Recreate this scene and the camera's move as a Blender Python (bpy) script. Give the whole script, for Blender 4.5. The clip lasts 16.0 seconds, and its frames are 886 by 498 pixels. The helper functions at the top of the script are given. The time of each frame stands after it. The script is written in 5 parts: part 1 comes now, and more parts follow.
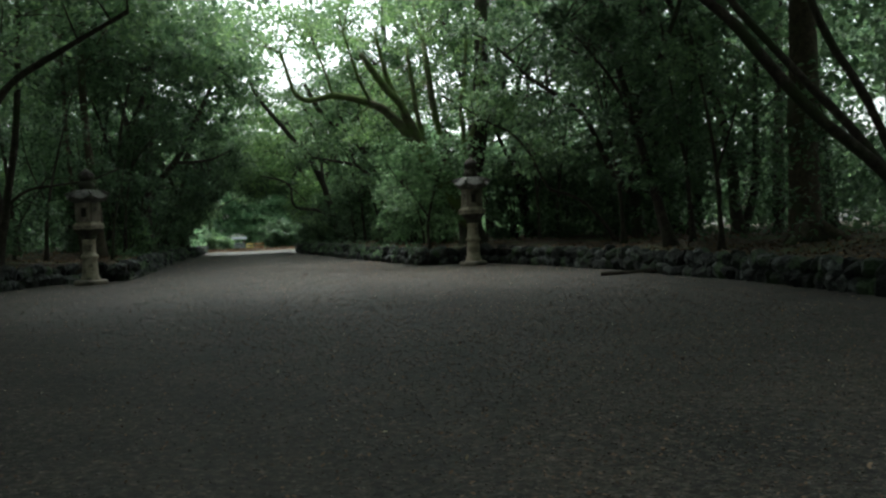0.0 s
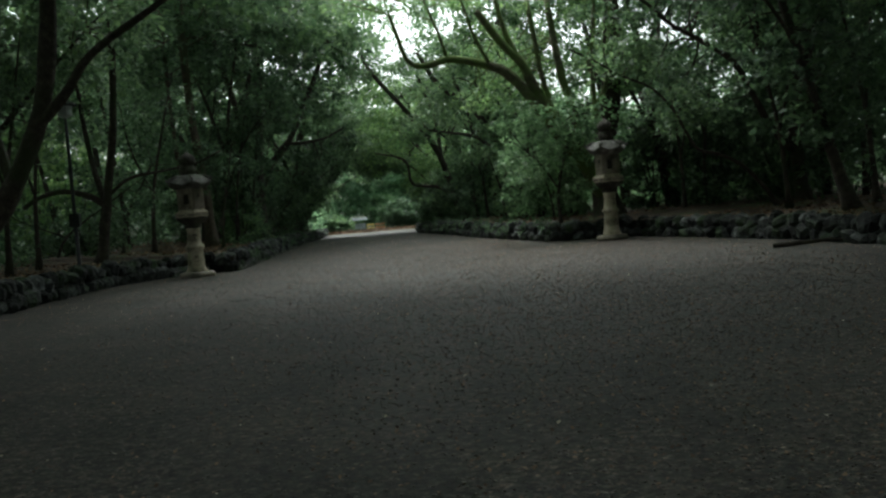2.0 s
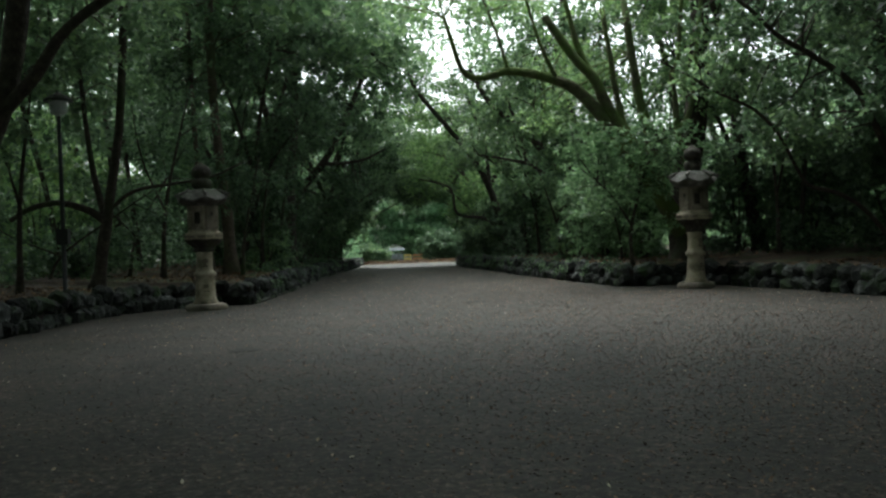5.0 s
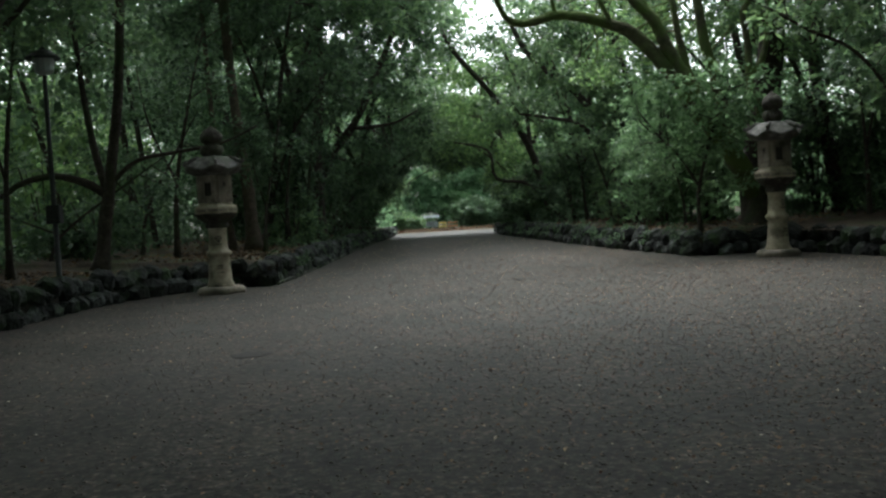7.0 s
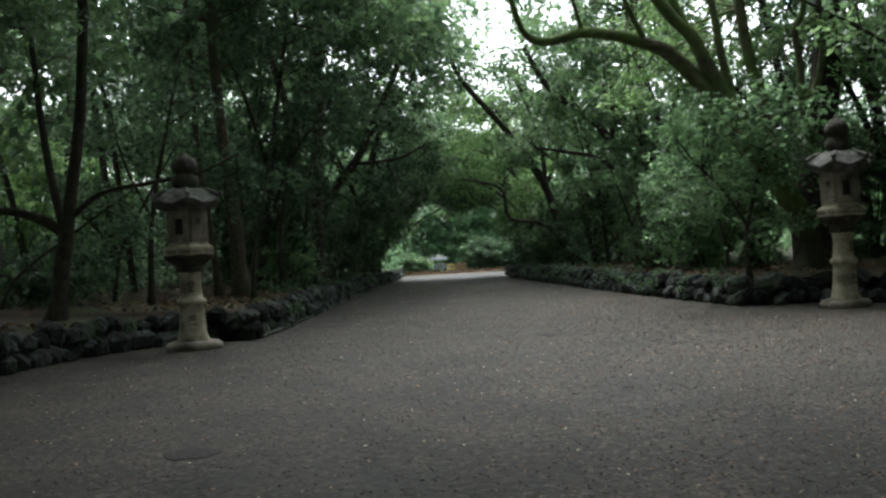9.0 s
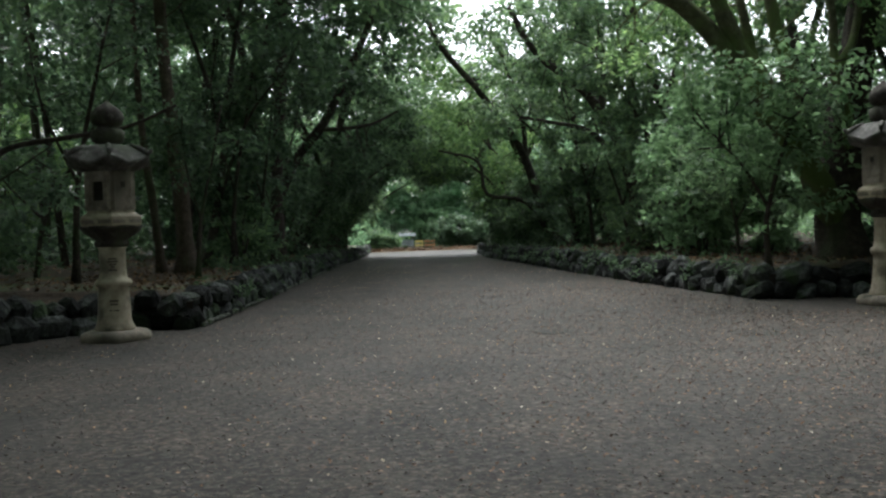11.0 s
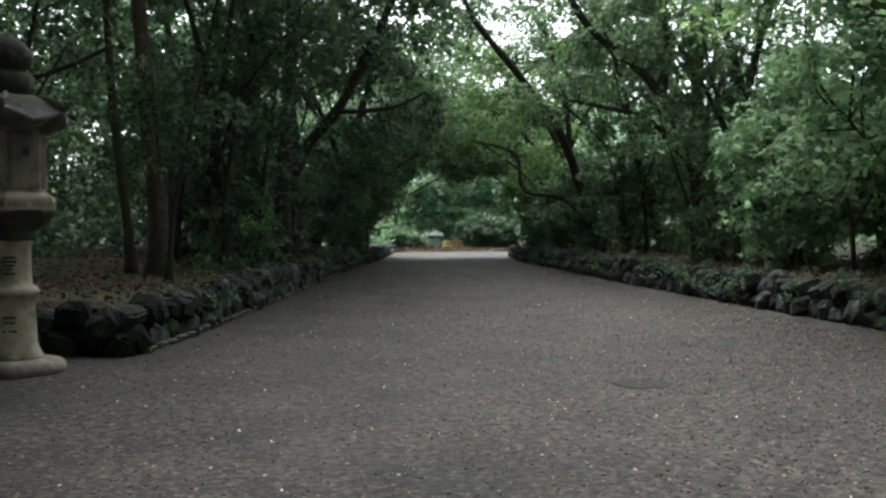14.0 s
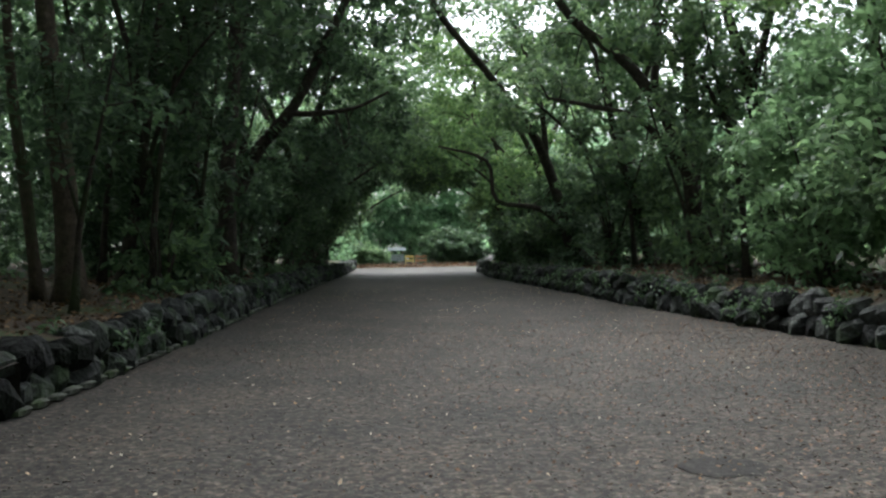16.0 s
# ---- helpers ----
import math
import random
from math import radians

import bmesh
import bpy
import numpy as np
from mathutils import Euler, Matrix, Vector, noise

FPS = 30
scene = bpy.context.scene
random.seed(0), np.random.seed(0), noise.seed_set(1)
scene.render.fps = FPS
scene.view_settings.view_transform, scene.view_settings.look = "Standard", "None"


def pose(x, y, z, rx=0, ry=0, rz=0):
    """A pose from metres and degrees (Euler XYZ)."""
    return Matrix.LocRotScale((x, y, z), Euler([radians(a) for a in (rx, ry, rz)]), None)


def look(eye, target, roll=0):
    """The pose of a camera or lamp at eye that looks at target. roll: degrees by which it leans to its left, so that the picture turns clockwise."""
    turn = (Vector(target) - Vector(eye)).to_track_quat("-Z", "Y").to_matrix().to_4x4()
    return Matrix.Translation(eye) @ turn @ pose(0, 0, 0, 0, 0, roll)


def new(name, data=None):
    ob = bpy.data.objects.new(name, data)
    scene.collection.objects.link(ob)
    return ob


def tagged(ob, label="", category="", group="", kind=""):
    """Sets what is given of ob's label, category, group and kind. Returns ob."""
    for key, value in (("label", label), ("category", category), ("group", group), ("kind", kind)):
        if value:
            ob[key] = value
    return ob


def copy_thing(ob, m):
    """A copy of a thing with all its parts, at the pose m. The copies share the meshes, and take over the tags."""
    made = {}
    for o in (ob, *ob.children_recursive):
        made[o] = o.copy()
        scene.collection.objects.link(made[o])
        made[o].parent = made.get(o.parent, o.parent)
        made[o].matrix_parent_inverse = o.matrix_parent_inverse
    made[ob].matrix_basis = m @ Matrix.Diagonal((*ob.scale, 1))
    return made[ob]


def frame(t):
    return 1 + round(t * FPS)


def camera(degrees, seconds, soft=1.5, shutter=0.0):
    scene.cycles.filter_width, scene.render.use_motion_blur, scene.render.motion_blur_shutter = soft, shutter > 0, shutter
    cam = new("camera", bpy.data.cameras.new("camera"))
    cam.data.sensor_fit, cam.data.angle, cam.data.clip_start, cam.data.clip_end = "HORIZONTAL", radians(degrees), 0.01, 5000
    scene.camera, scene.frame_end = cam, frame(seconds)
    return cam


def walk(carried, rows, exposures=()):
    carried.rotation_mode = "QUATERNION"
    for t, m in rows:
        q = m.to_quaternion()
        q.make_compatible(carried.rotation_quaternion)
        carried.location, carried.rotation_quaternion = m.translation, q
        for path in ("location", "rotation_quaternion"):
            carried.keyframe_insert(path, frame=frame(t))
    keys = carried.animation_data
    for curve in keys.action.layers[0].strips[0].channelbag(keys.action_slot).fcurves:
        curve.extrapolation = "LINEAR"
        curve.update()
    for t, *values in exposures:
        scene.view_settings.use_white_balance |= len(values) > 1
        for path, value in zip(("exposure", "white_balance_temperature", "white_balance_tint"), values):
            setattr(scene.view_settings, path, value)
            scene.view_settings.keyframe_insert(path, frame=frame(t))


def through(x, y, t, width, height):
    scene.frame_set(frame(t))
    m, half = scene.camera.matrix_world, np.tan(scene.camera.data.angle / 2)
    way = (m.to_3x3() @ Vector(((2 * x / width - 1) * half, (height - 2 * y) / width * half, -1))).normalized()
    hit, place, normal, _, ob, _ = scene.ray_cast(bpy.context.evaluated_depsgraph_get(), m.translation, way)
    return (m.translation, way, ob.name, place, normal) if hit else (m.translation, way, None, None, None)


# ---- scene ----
# A gravel shrine approach under old trees, with a stone lantern on either side.
cam = camera(49.0, 16.0, soft=2.4)
PATH = [
    (0.0, pose(0.158, -0.978, 1.241, 88.50, 2.06, -9.56)),
    (0.5, pose(0.223, -0.275, 1.256, 87.24, 4.92, -7.02)),
    (1.0, pose(0.269, 0.426, 1.240, 87.76, 5.33, -5.48)),
    (1.5, pose(0.297, 1.145, 1.229, 87.63, 5.05, -1.71)),
    (2.0, pose(0.287, 1.764, 1.236, 87.42, 4.57, -2.50)),
    (2.5, pose(0.267, 2.372, 1.267, 87.19, 1.60, -2.26)),
    (3.0, pose(0.243, 2.997, 1.256, 88.79, 2.64, -0.14)),
    (3.5, pose(0.185, 3.587, 1.252, 87.75, 2.47, 0.56)),
    (4.0, pose(0.133, 4.230, 1.244, 88.85, 3.74, 0.14)),
    (4.2, pose(0.102, 4.484, 1.226, 89.54, 3.51, 0.05)),
    (6.3, pose(-0.076, 7.108, 1.264, 88.47, 0.60, -0.42)),
    (6.5, pose(-0.127, 7.374, 1.264, 87.41, 1.23, -0.22)),
    (7.0, pose(-0.145, 7.964, 1.293, 87.57, 3.33, 1.62)),
    (7.5, pose(-0.252, 8.665, 1.307, 86.73, 1.96, 0.31)),
    (8.0, pose(-0.288, 9.287, 1.293, 88.57, 3.86, 0.83)),
    (8.5, pose(-0.308, 9.925, 1.271, 90.52, 3.57, 1.70)),
    (9.0, pose(-0.290, 10.556, 1.296, 90.05, 3.13, 2.05)),
    (9.5, pose(-0.339, 11.229, 1.325, 89.22, 2.42, 0.43)),
    (9.7, pose(-0.344, 11.480, 1.310, 88.53, 1.17, 0.65)),
    (11.8, pose(-0.576, 14.040, 1.320, 88.70, 2.12, -0.12)),
    (12.0, pose(-0.576, 14.296, 1.329, 88.88, 1.65, -0.54)),
    (12.5, pose(-0.610, 14.886, 1.304, 88.81, 0.23, -2.01)),
    (13.0, pose(-0.590, 15.491, 1.289, 90.61, 2.65, 1.33)),
    (13.5, pose(-0.610, 16.111, 1.294, 89.01, 0.96, 0.14)),
    (14.0, pose(-0.618, 16.753, 1.281, 88.60, 0.31, 1.74)),
    (14.5, pose(-0.645, 17.415, 1.233, 90.66, 3.33, 0.84)),
    (15.0, pose(-0.679, 18.052, 1.247, 90.74, 0.39, 2.71)),
    (15.5, pose(-0.748, 18.662, 1.257, 89.59, 2.18, -1.51)),
    (16.0, pose(-0.807, 19.293, 1.268, 89.43, 0.96, -0.52)),
]
walk(cam, PATH, exposures=[(0.0, 1.33, 6080, -2), (3.0, 1.3, 6080, -2), (4.2, 1.33, 6080, -1), (6.3, 1.52, 6030, 2), (9.5, 1.65, 6010, 5), (12.0, 1.7, 6000, 7), (16.0, 1.8, 6000, 8)])

# ---- light: an overcast sky over the canopy ----
world = bpy.data.worlds.new("world")
scene.world = world
world.use_nodes = True
wn, wl = world.node_tree.nodes, world.node_tree.links
sky = wn.new("ShaderNodeTexSky")
sky.sky_type = 'NISHITA'
sky.sun_disc = False
sky.sun_elevation = radians(55)
sky.sun_rotation = radians(-11)
sky.dust_density = 5.0
pale = wn.new("ShaderNodeHueSaturation")
pale.inputs["Saturation"].default_value = 0.22
wl.new(sky.outputs[0], pale.inputs["Color"])
wl.new(pale.outputs[0], wn["Background"].inputs["Color"])
wn["Background"].inputs["Strength"].default_value = 0.15

sun_data = bpy.data.lights.new("sun", 'SUN')
sun_data.energy = 1.2
sun_data.angle = radians(40)
sun_data.color = (1.0, 0.97, 0.92)
sun = new("sun", sun_data)
sun.matrix_world = look((0, 0, 60), (5, -26, 0))

rng = np.random.default_rng(7)
rnd = random.Random(11)


# ---- materials ----
def nodes_of(name):
    m = bpy.data.materials.new(name)
    m.use_nodes = True
    return m, m.node_tree.nodes, m.node_tree.links


def ramp(nodes, stops):
    r = nodes.new("ShaderNodeValToRGB")
    while len(r.color_ramp.elements) < len(stops):
        r.color_ramp.elements.new(0.5)
    for e, (p, c) in zip(r.color_ramp.elements, stops):
        e.position, e.color = p, (*c, 1)
    return r


def surface(name, stops, scale=6.0, rough=0.9, bump=0.5, bump_scale=40.0, moss=None, moss_scale=1.5, moss_edge=(0.5, 0.62),
            spread=0.01, per_piece=0.0):
    """Rough mineral or wooden surface: colour at two scales, optional moss patches, fine relief."""
    m, n, l = nodes_of(name)
    b = n["Principled BSDF"]
    b.inputs["Roughness"].default_value = rough
    b.inputs["Specular IOR Level"].default_value = 0.25
    co = n.new("ShaderNodeNewGeometry")
    t1 = n.new("ShaderNodeTexNoise")
    t1.inputs["Scale"].default_value, t1.inputs["Detail"].default_value = scale, 8
    t1.inputs["Roughness"].default_value = 0.7
    l.new(co.outputs["Position"], t1.inputs["Vector"])
    r = ramp(n, stops)
    l.new(t1.outputs["Fac"], r.inputs["Fac"])
    colour = r.outputs["Color"]
    if moss:
        t2 = n.new("ShaderNodeTexNoise")
        t2.inputs["Scale"].default_value, t2.inputs["Detail"].default_value = moss_scale, 6
        l.new(co.outputs["Position"], t2.inputs["Vector"])
        rr = ramp(n, [(moss_edge[0], (0, 0, 0)), (moss_edge[1], (1, 1, 1))])
        l.new(t2.outputs["Fac"], rr.inputs["Fac"])
        mx = n.new("ShaderNodeMixRGB")
        mx.inputs["Color2"].default_value = (*moss, 1)
        l.new(rr.outputs["Color"], mx.inputs["Fac"])
        l.new(colour, mx.inputs["Color1"])
        colour = mx.outputs["Color"]
    if per_piece:
        oi = n.new("ShaderNodeObjectInfo")
        mr = n.new("ShaderNodeMapRange")
        mr.inputs["To Min"].default_value, mr.inputs["To Max"].default_value = 1 - per_piece, 1 + per_piece
        l.new(oi.outputs["Random"], mr.inputs["Value"])
        hs = n.new("ShaderNodeHueSaturation")
        l.new(mr.outputs[0], hs.inputs["Value"])
        l.new(colour, hs.inputs["Color"])
        colour = hs.outputs["Color"]
    l.new(colour, b.inputs["Base Color"])
    t3 = n.new("ShaderNodeTexNoise")
    t3.inputs["Scale"].default_value = bump_scale
    t3.inputs["Detail"].default_value = 6
    l.new(co.outputs["Position"], t3.inputs["Vector"])
    bp = n.new("ShaderNodeBump")
    bp.inputs["Strength"].default_value, bp.inputs["Distance"].default_value = bump, spread
    l.new(t3.outputs[0], bp.inputs["Height"])
    l.new(bp.outputs["Normal"], b.inputs["Normal"])
    return m


def foliage(name, dark, mid, light, through=0.35, gloss=0.45):
    """Leaves: colour by leaf and by patch, some light let through."""
    m, n, l = nodes_of(name)
    b = n["Principled BSDF"]
    b.inputs["Roughness"].default_value = gloss
    b.inputs["Specular IOR Level"].default_value = 0.3
    g = n.new("ShaderNodeNewGeometry")
    t = n.new("ShaderNodeTexNoise")
    t.inputs["Scale"].default_value, t.inputs["Detail"].default_value = 1.1, 3
    l.new(g.outputs["Position"], t.inputs["Vector"])
    mx = n.new("ShaderNodeMath")
    mx.operation = 'MULTIPLY_ADD'
    mx.inputs[1].default_value = 0.62
    l.new(g.outputs["Random Per Island"], mx.inputs[0])
    half = n.new("ShaderNodeMath")
    half.operation = 'MULTIPLY'
    half.inputs[1].default_value = 0.5
    l.new(t.outputs["Fac"], half.inputs[0])
    l.new(half.outputs[0], mx.inputs[2])
    r = ramp(n, [(0.15, dark), (0.5, mid), (0.85, light)])
    l.new(mx.outputs[0], r.inputs["Fac"])
    l.new(r.outputs["Color"], b.inputs["Base Color"])
    tr = n.new("ShaderNodeBsdfTranslucent")
    hs = n.new("ShaderNodeHueSaturation")
    hs.inputs["Hue"].default_value, hs.inputs["Saturation"].default_value, hs.inputs["Value"].default_value = 0.482, 1.1, 1.75
    l.new(r.outputs["Color"], hs.inputs["Color"])
    l.new(hs.outputs["Color"], tr.inputs["Color"])
    mix = n.new("ShaderNodeMixShader")
    mix.inputs["Fac"].default_value = through
    l.new(b.outputs[0], mix.inputs[1])
    l.new(tr.outputs[0], mix.inputs[2])
    l.new(mix.outputs[0], n["Material Output"].inputs["Surface"])
    return m


def gravel_material():
    """Fine trodden gravel: stones of mixed tone and tint, damp smooth patches, light scuffed ones."""
    m, n, l = nodes_of("gravel")
    b = n["Principled BSDF"]
    b.inputs["Roughness"].default_value = 0.85
    b.inputs["Specular IOR Level"].default_value = 0.2
    g = n.new("ShaderNodeNewGeometry")

    def tex(scale, detail=4.0, rough=0.6):
        t = n.new("ShaderNodeTexNoise")
        t.inputs["Scale"].default_value, t.inputs["Detail"].default_value, t.inputs["Roughness"].default_value = scale, detail, rough
        l.new(g.outputs["Position"], t.inputs["Vector"])
        return t

    def times(a, c, mode='MULTIPLY', fac=1.0):
        x = n.new("ShaderNodeMixRGB")
        x.blend_type, x.inputs["Fac"].default_value = mode, fac
        l.new(a, x.inputs["Color1"])
        l.new(c, x.inputs["Color2"])
        return x.outputs["Color"]

    base = ramp(n, [(0.36, (0.012, 0.011, 0.0097)), (0.5, (0.041, 0.0375, 0.0334)), (0.64, (0.092, 0.084, 0.075))])
    l.new(tex(13, 6, 0.78).outputs["Fac"], base.inputs["Fac"])
    cell = n.new("ShaderNodeTexVoronoi")
    cell.inputs["Scale"].default_value = 46
    cell.inputs["Randomness"].default_value = 1.0
    warp = n.new("ShaderNodeMixRGB")
    warp.blend_type, warp.inputs["Fac"].default_value = 'ADD', 0.05
    l.new(g.outputs["Position"], warp.inputs["Color1"])
    l.new(tex(30, 2).outputs["Color"], warp.inputs["Color2"])
    l.new(warp.outputs["Color"], cell.inputs["Vector"])
    sep = n.new("ShaderNodeSeparateColor")
    l.new(cell.outputs["Color"], sep.inputs[0])
    tone = ramp(n, [(0.0, (0.46, 0.45, 0.44)), (0.35, (0.8, 0.8, 0.8)), (0.7, (1.1, 1.07, 1.03)), (0.9, (1.55, 1.47, 1.37)), (1.0, (2.5, 2.3, 2.1))])
    l.new(sep.outputs[0], tone.inputs["Fac"])
    tint = ramp(n, [(0.1, (1.1, 0.95, 0.9)), (0.45, (1.0, 1.0, 1.0)), (0.75, (0.95, 1.02, 0.96)), (1.0, (0.98, 0.96, 1.08))])
    l.new(sep.outputs[1], tint.inputs["Fac"])
    patch = ramp(n, [(0.36, (0.72, 0.75, 0.76)), (0.5, (1.0, 1.0, 1.0)), (0.64, (1.28, 1.24, 1.19))])
    l.new(tex(0.9, 6, 0.65).outputs["Fac"], patch.inputs["Fac"])
    worn = ramp(n, [(0.56, (0, 0, 0)), (0.7, (1, 1, 1))])
    l.new(tex(0.42, 4, 0.55).outputs["Fac"], worn.inputs["Fac"])
    stones = times(times(base.outputs["Color"], tone.outputs["Color"]), tint.outputs["Color"])
    smooth = n.new("ShaderNodeMixRGB")
    l.new(worn.outputs["Color"], smooth.inputs["Fac"])
    l.new(stones, smooth.inputs["Color1"])
    l.new(base.outputs["Color"], smooth.inputs["Color2"])
    l.new(times(smooth.outputs["Color"], patch.outputs["Color"]), b.inputs["Base Color"])
    bp = n.new("ShaderNodeBump")
    bp.inputs["Strength"].default_value, bp.inputs["Distance"].default_value = 0.4, 0.006
    l.new(tex(70, 4, 0.7).outputs["Fac"], bp.inputs["Height"])
    l.new(bp.outputs["Normal"], b.inputs["Normal"])
    return m


GRAVEL = gravel_material()
PEBBLE = surface("pebble", [(0.36, (0.04, 0.035, 0.03)), (0.5, (0.085, 0.075, 0.064)), (0.64, (0.25, 0.222, 0.19))], scale=38, rough=0.55, bump=0.2)
EARTH = surface("earth", [(0.3, (0.024, 0.017, 0.0115)), (0.5, (0.048, 0.034, 0.023)), (0.7, (0.095, 0.062, 0.04))], scale=5,
                bump=0.9, bump_scale=22, moss=(0.05, 0.065, 0.025), moss_scale=0.8, spread=0.03)
ROCK = surface("wall_stone", [(0.36, (0.011, 0.012, 0.012)), (0.53, (0.034, 0.036, 0.034)), (0.65, (0.1, 0.106, 0.1)), (0.76, (0.25, 0.26, 0.235))], scale=5,
               bump=1.0, bump_scale=16, moss=(0.03, 0.045, 0.022), moss_scale=2.2, moss_edge=(0.5, 0.62), spread=0.04, per_piece=0.9)
SOIL = surface("wall_soil", [(0.3, (0.02, 0.018, 0.014)), (0.7, (0.05, 0.042, 0.032))], scale=8, bump=0.8, bump_scale=20, spread=0.03)
KERB = surface("kerb_stone", [(0.3, (0.04, 0.044, 0.037)), (0.55, (0.09, 0.093, 0.078)), (0.75, (0.19, 0.19, 0.165))], scale=9,
               bump=0.7, bump_scale=25, moss=(0.06, 0.085, 0.04), moss_scale=3, per_piece=0.3)
GRANITE = surface("lantern_granite", [(0.28, (0.17, 0.145, 0.105)), (0.5, (0.4, 0.345, 0.255)), (0.75, (0.58, 0.51, 0.39))], scale=6,
                  rough=0.85, bump=0.35, bump_scale=90, moss=(0.1, 0.095, 0.07), moss_scale=3.2, moss_edge=(0.52, 0.7), spread=0.006)
GRANITE_WORN = surface("lantern_weathered", [(0.3, (0.02, 0.017, 0.015)), (0.52, (0.055, 0.048, 0.04)), (0.78, (0.2, 0.19, 0.17))], scale=7,
                       rough=0.9, bump=0.5, bump_scale=70, moss=(0.07, 0.075, 0.05), moss_scale=2.6, spread=0.008)
GRANITE_BOX = surface("lantern_fire_box", [(0.28, (0.1, 0.085, 0.068)), (0.5, (0.24, 0.205, 0.165)), (0.75, (0.46, 0.41, 0.34))], scale=6,
                      rough=0.88, bump=0.4, bump_scale=80, moss=(0.07, 0.068, 0.05), moss_scale=3.0, moss_edge=(0.5, 0.68), spread=0.006)
GRANITE_ROOF = surface("lantern_roof", [(0.3, (0.04, 0.037, 0.034)), (0.52, (0.12, 0.115, 0.105)), (0.78, (0.36, 0.35, 0.33))], scale=7,
                       rough=0.85, bump=0.5, bump_scale=70, moss=(0.07, 0.078, 0.055), moss_scale=2.6, spread=0.008)
STONE_DARK = surface("stone_dark", [(0.3, (0.03, 0.028, 0.024)), (0.7, (0.08, 0.07, 0.06))], scale=30, bump=0.2)
BARK = surface("dark_bark", [(0.3, (0.018, 0.015, 0.012)), (0.55, (0.055, 0.045, 0.035)), (0.75, (0.12, 0.1, 0.08))], scale=9,
               bump=1.0, bump_scale=24, moss=(0.035, 0.045, 0.02), moss_scale=1.2, moss_edge=(0.52, 0.68), spread=0.03)
BARK_BROWN = surface("brown_bark", [(0.3, (0.035, 0.028, 0.02)), (0.55, (0.085, 0.066, 0.048)), (0.75, (0.15, 0.12, 0.09))], scale=8,
                     bump=1.0, bump_scale=20, moss=(0.06, 0.07, 0.035), moss_scale=1.5, spread=0.03)
BARK_MOSS = surface("mossy_bark", [(0.3, (0.05, 0.05, 0.03)), (0.55, (0.12, 0.12, 0.07)), (0.75, (0.22, 0.21, 0.135))], scale=6,
                    bump=1.0, bump_scale=20, moss=(0.115, 0.16, 0.05), moss_scale=1.6, moss_edge=(0.4, 0.6), spread=0.03)
# Leaf tones also carry light: darker for shaded places, lighter for lit ones.
LEAF_DARK = foliage("leaf_dark", (0.026, 0.046, 0.027), (0.054, 0.092, 0.05), (0.1, 0.158, 0.08), 0.44)
LEAF_MID = foliage("leaf_green", (0.037, 0.064, 0.037), (0.082, 0.136, 0.071), (0.146, 0.224, 0.105), 0.48)
LEAF_LIGHT = foliage("leaf_light", (0.045, 0.086, 0.037), (0.1, 0.174, 0.072), (0.17, 0.262, 0.108), 0.52)
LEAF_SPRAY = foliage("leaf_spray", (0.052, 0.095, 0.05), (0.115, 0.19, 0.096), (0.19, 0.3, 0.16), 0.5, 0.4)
LEAF_FAR = foliage("leaf_far", (0.033, 0.058, 0.035), (0.072, 0.12, 0.067), (0.13, 0.2, 0.1), 0.5, 0.6)
# Far leaves: distance haze is painted in as a paler green.
LEAF_HAZE = foliage("leaf_haze", (0.06, 0.105, 0.06), (0.12, 0.205, 0.115), (0.19, 0.3, 0.17), 0.55, 0.5)
LITTER = foliage("leaf_litter", (0.035, 0.022, 0.013), (0.08, 0.048, 0.026), (0.2, 0.125, 0.06), 0.05, 0.8)
DEBRIS = foliage("leaf_scrap", (0.035, 0.024, 0.018), (0.12, 0.075, 0.05), (0.27, 0.18, 0.12), 0.05, 0.8)
FALLEN = foliage("fallen_leaf", (0.26, 0.12, 0.05), (0.45, 0.3, 0.16), (0.68, 0.62, 0.48), 0.05, 0.6)
IRON = surface("dark_iron", [(0.3, (0.015, 0.016, 0.015)), (0.7, (0.04, 0.042, 0.04))], scale=20, rough=0.55, bump=0.1)
LID = surface("dull_lid", [(0.3, (0.012, 0.0115, 0.01)), (0.5, (0.022, 0.0205, 0.018)), (0.7, (0.05, 0.046, 0.041))], scale=22, rough=0.9, bump=0.8, bump_scale=38)
FROST = surface("frosted_glass", [(0.3, (0.3, 0.33, 0.32)), (0.7, (0.42, 0.45, 0.44))], scale=3, rough=0.35, bump=0.0)
BOARD = surface("painted_board", [(0.3, (0.26, 0.29, 0.29)), (0.7, (0.36, 0.39, 0.39))], scale=3, rough=0.6, bump=0.05)
WOOD = surface("weathered_wood", [(0.3, (0.1, 0.08, 0.06)), (0.7, (0.24, 0.19, 0.14))], scale=7, bump=0.4)
ORANGE = surface("orange_paint", [(0.3, (0.42, 0.2, 0.09)), (0.7, (0.55, 0.3, 0.15))], scale=3, rough=0.5, bump=0.05)
YELLOW = surface("yellow_paint", [(0.3, (0.6, 0.45, 0.12)), (0.7, (0.78, 0.6, 0.22))], scale=3, rough=0.5, bump=0.05)


# ---- mesh helpers ----
def put(name, mesh, material, parent=None, label="", smooth=False):
    mesh.materials.append(material)
    if smooth:
        mesh.polygons.foreach_set("use_smooth", np.ones(len(mesh.polygons), dtype=bool))
    ob = new(name, mesh)
    if parent:
        ob.parent = parent
    if label:
        ob["label"] = label
    return ob


def part(name, bm, material, parent=None, label="", smooth=False):
    mesh = bpy.data.meshes.new(name)
    bm.to_mesh(mesh)
    bm.free()
    return put(name, mesh, material, parent, label, smooth)


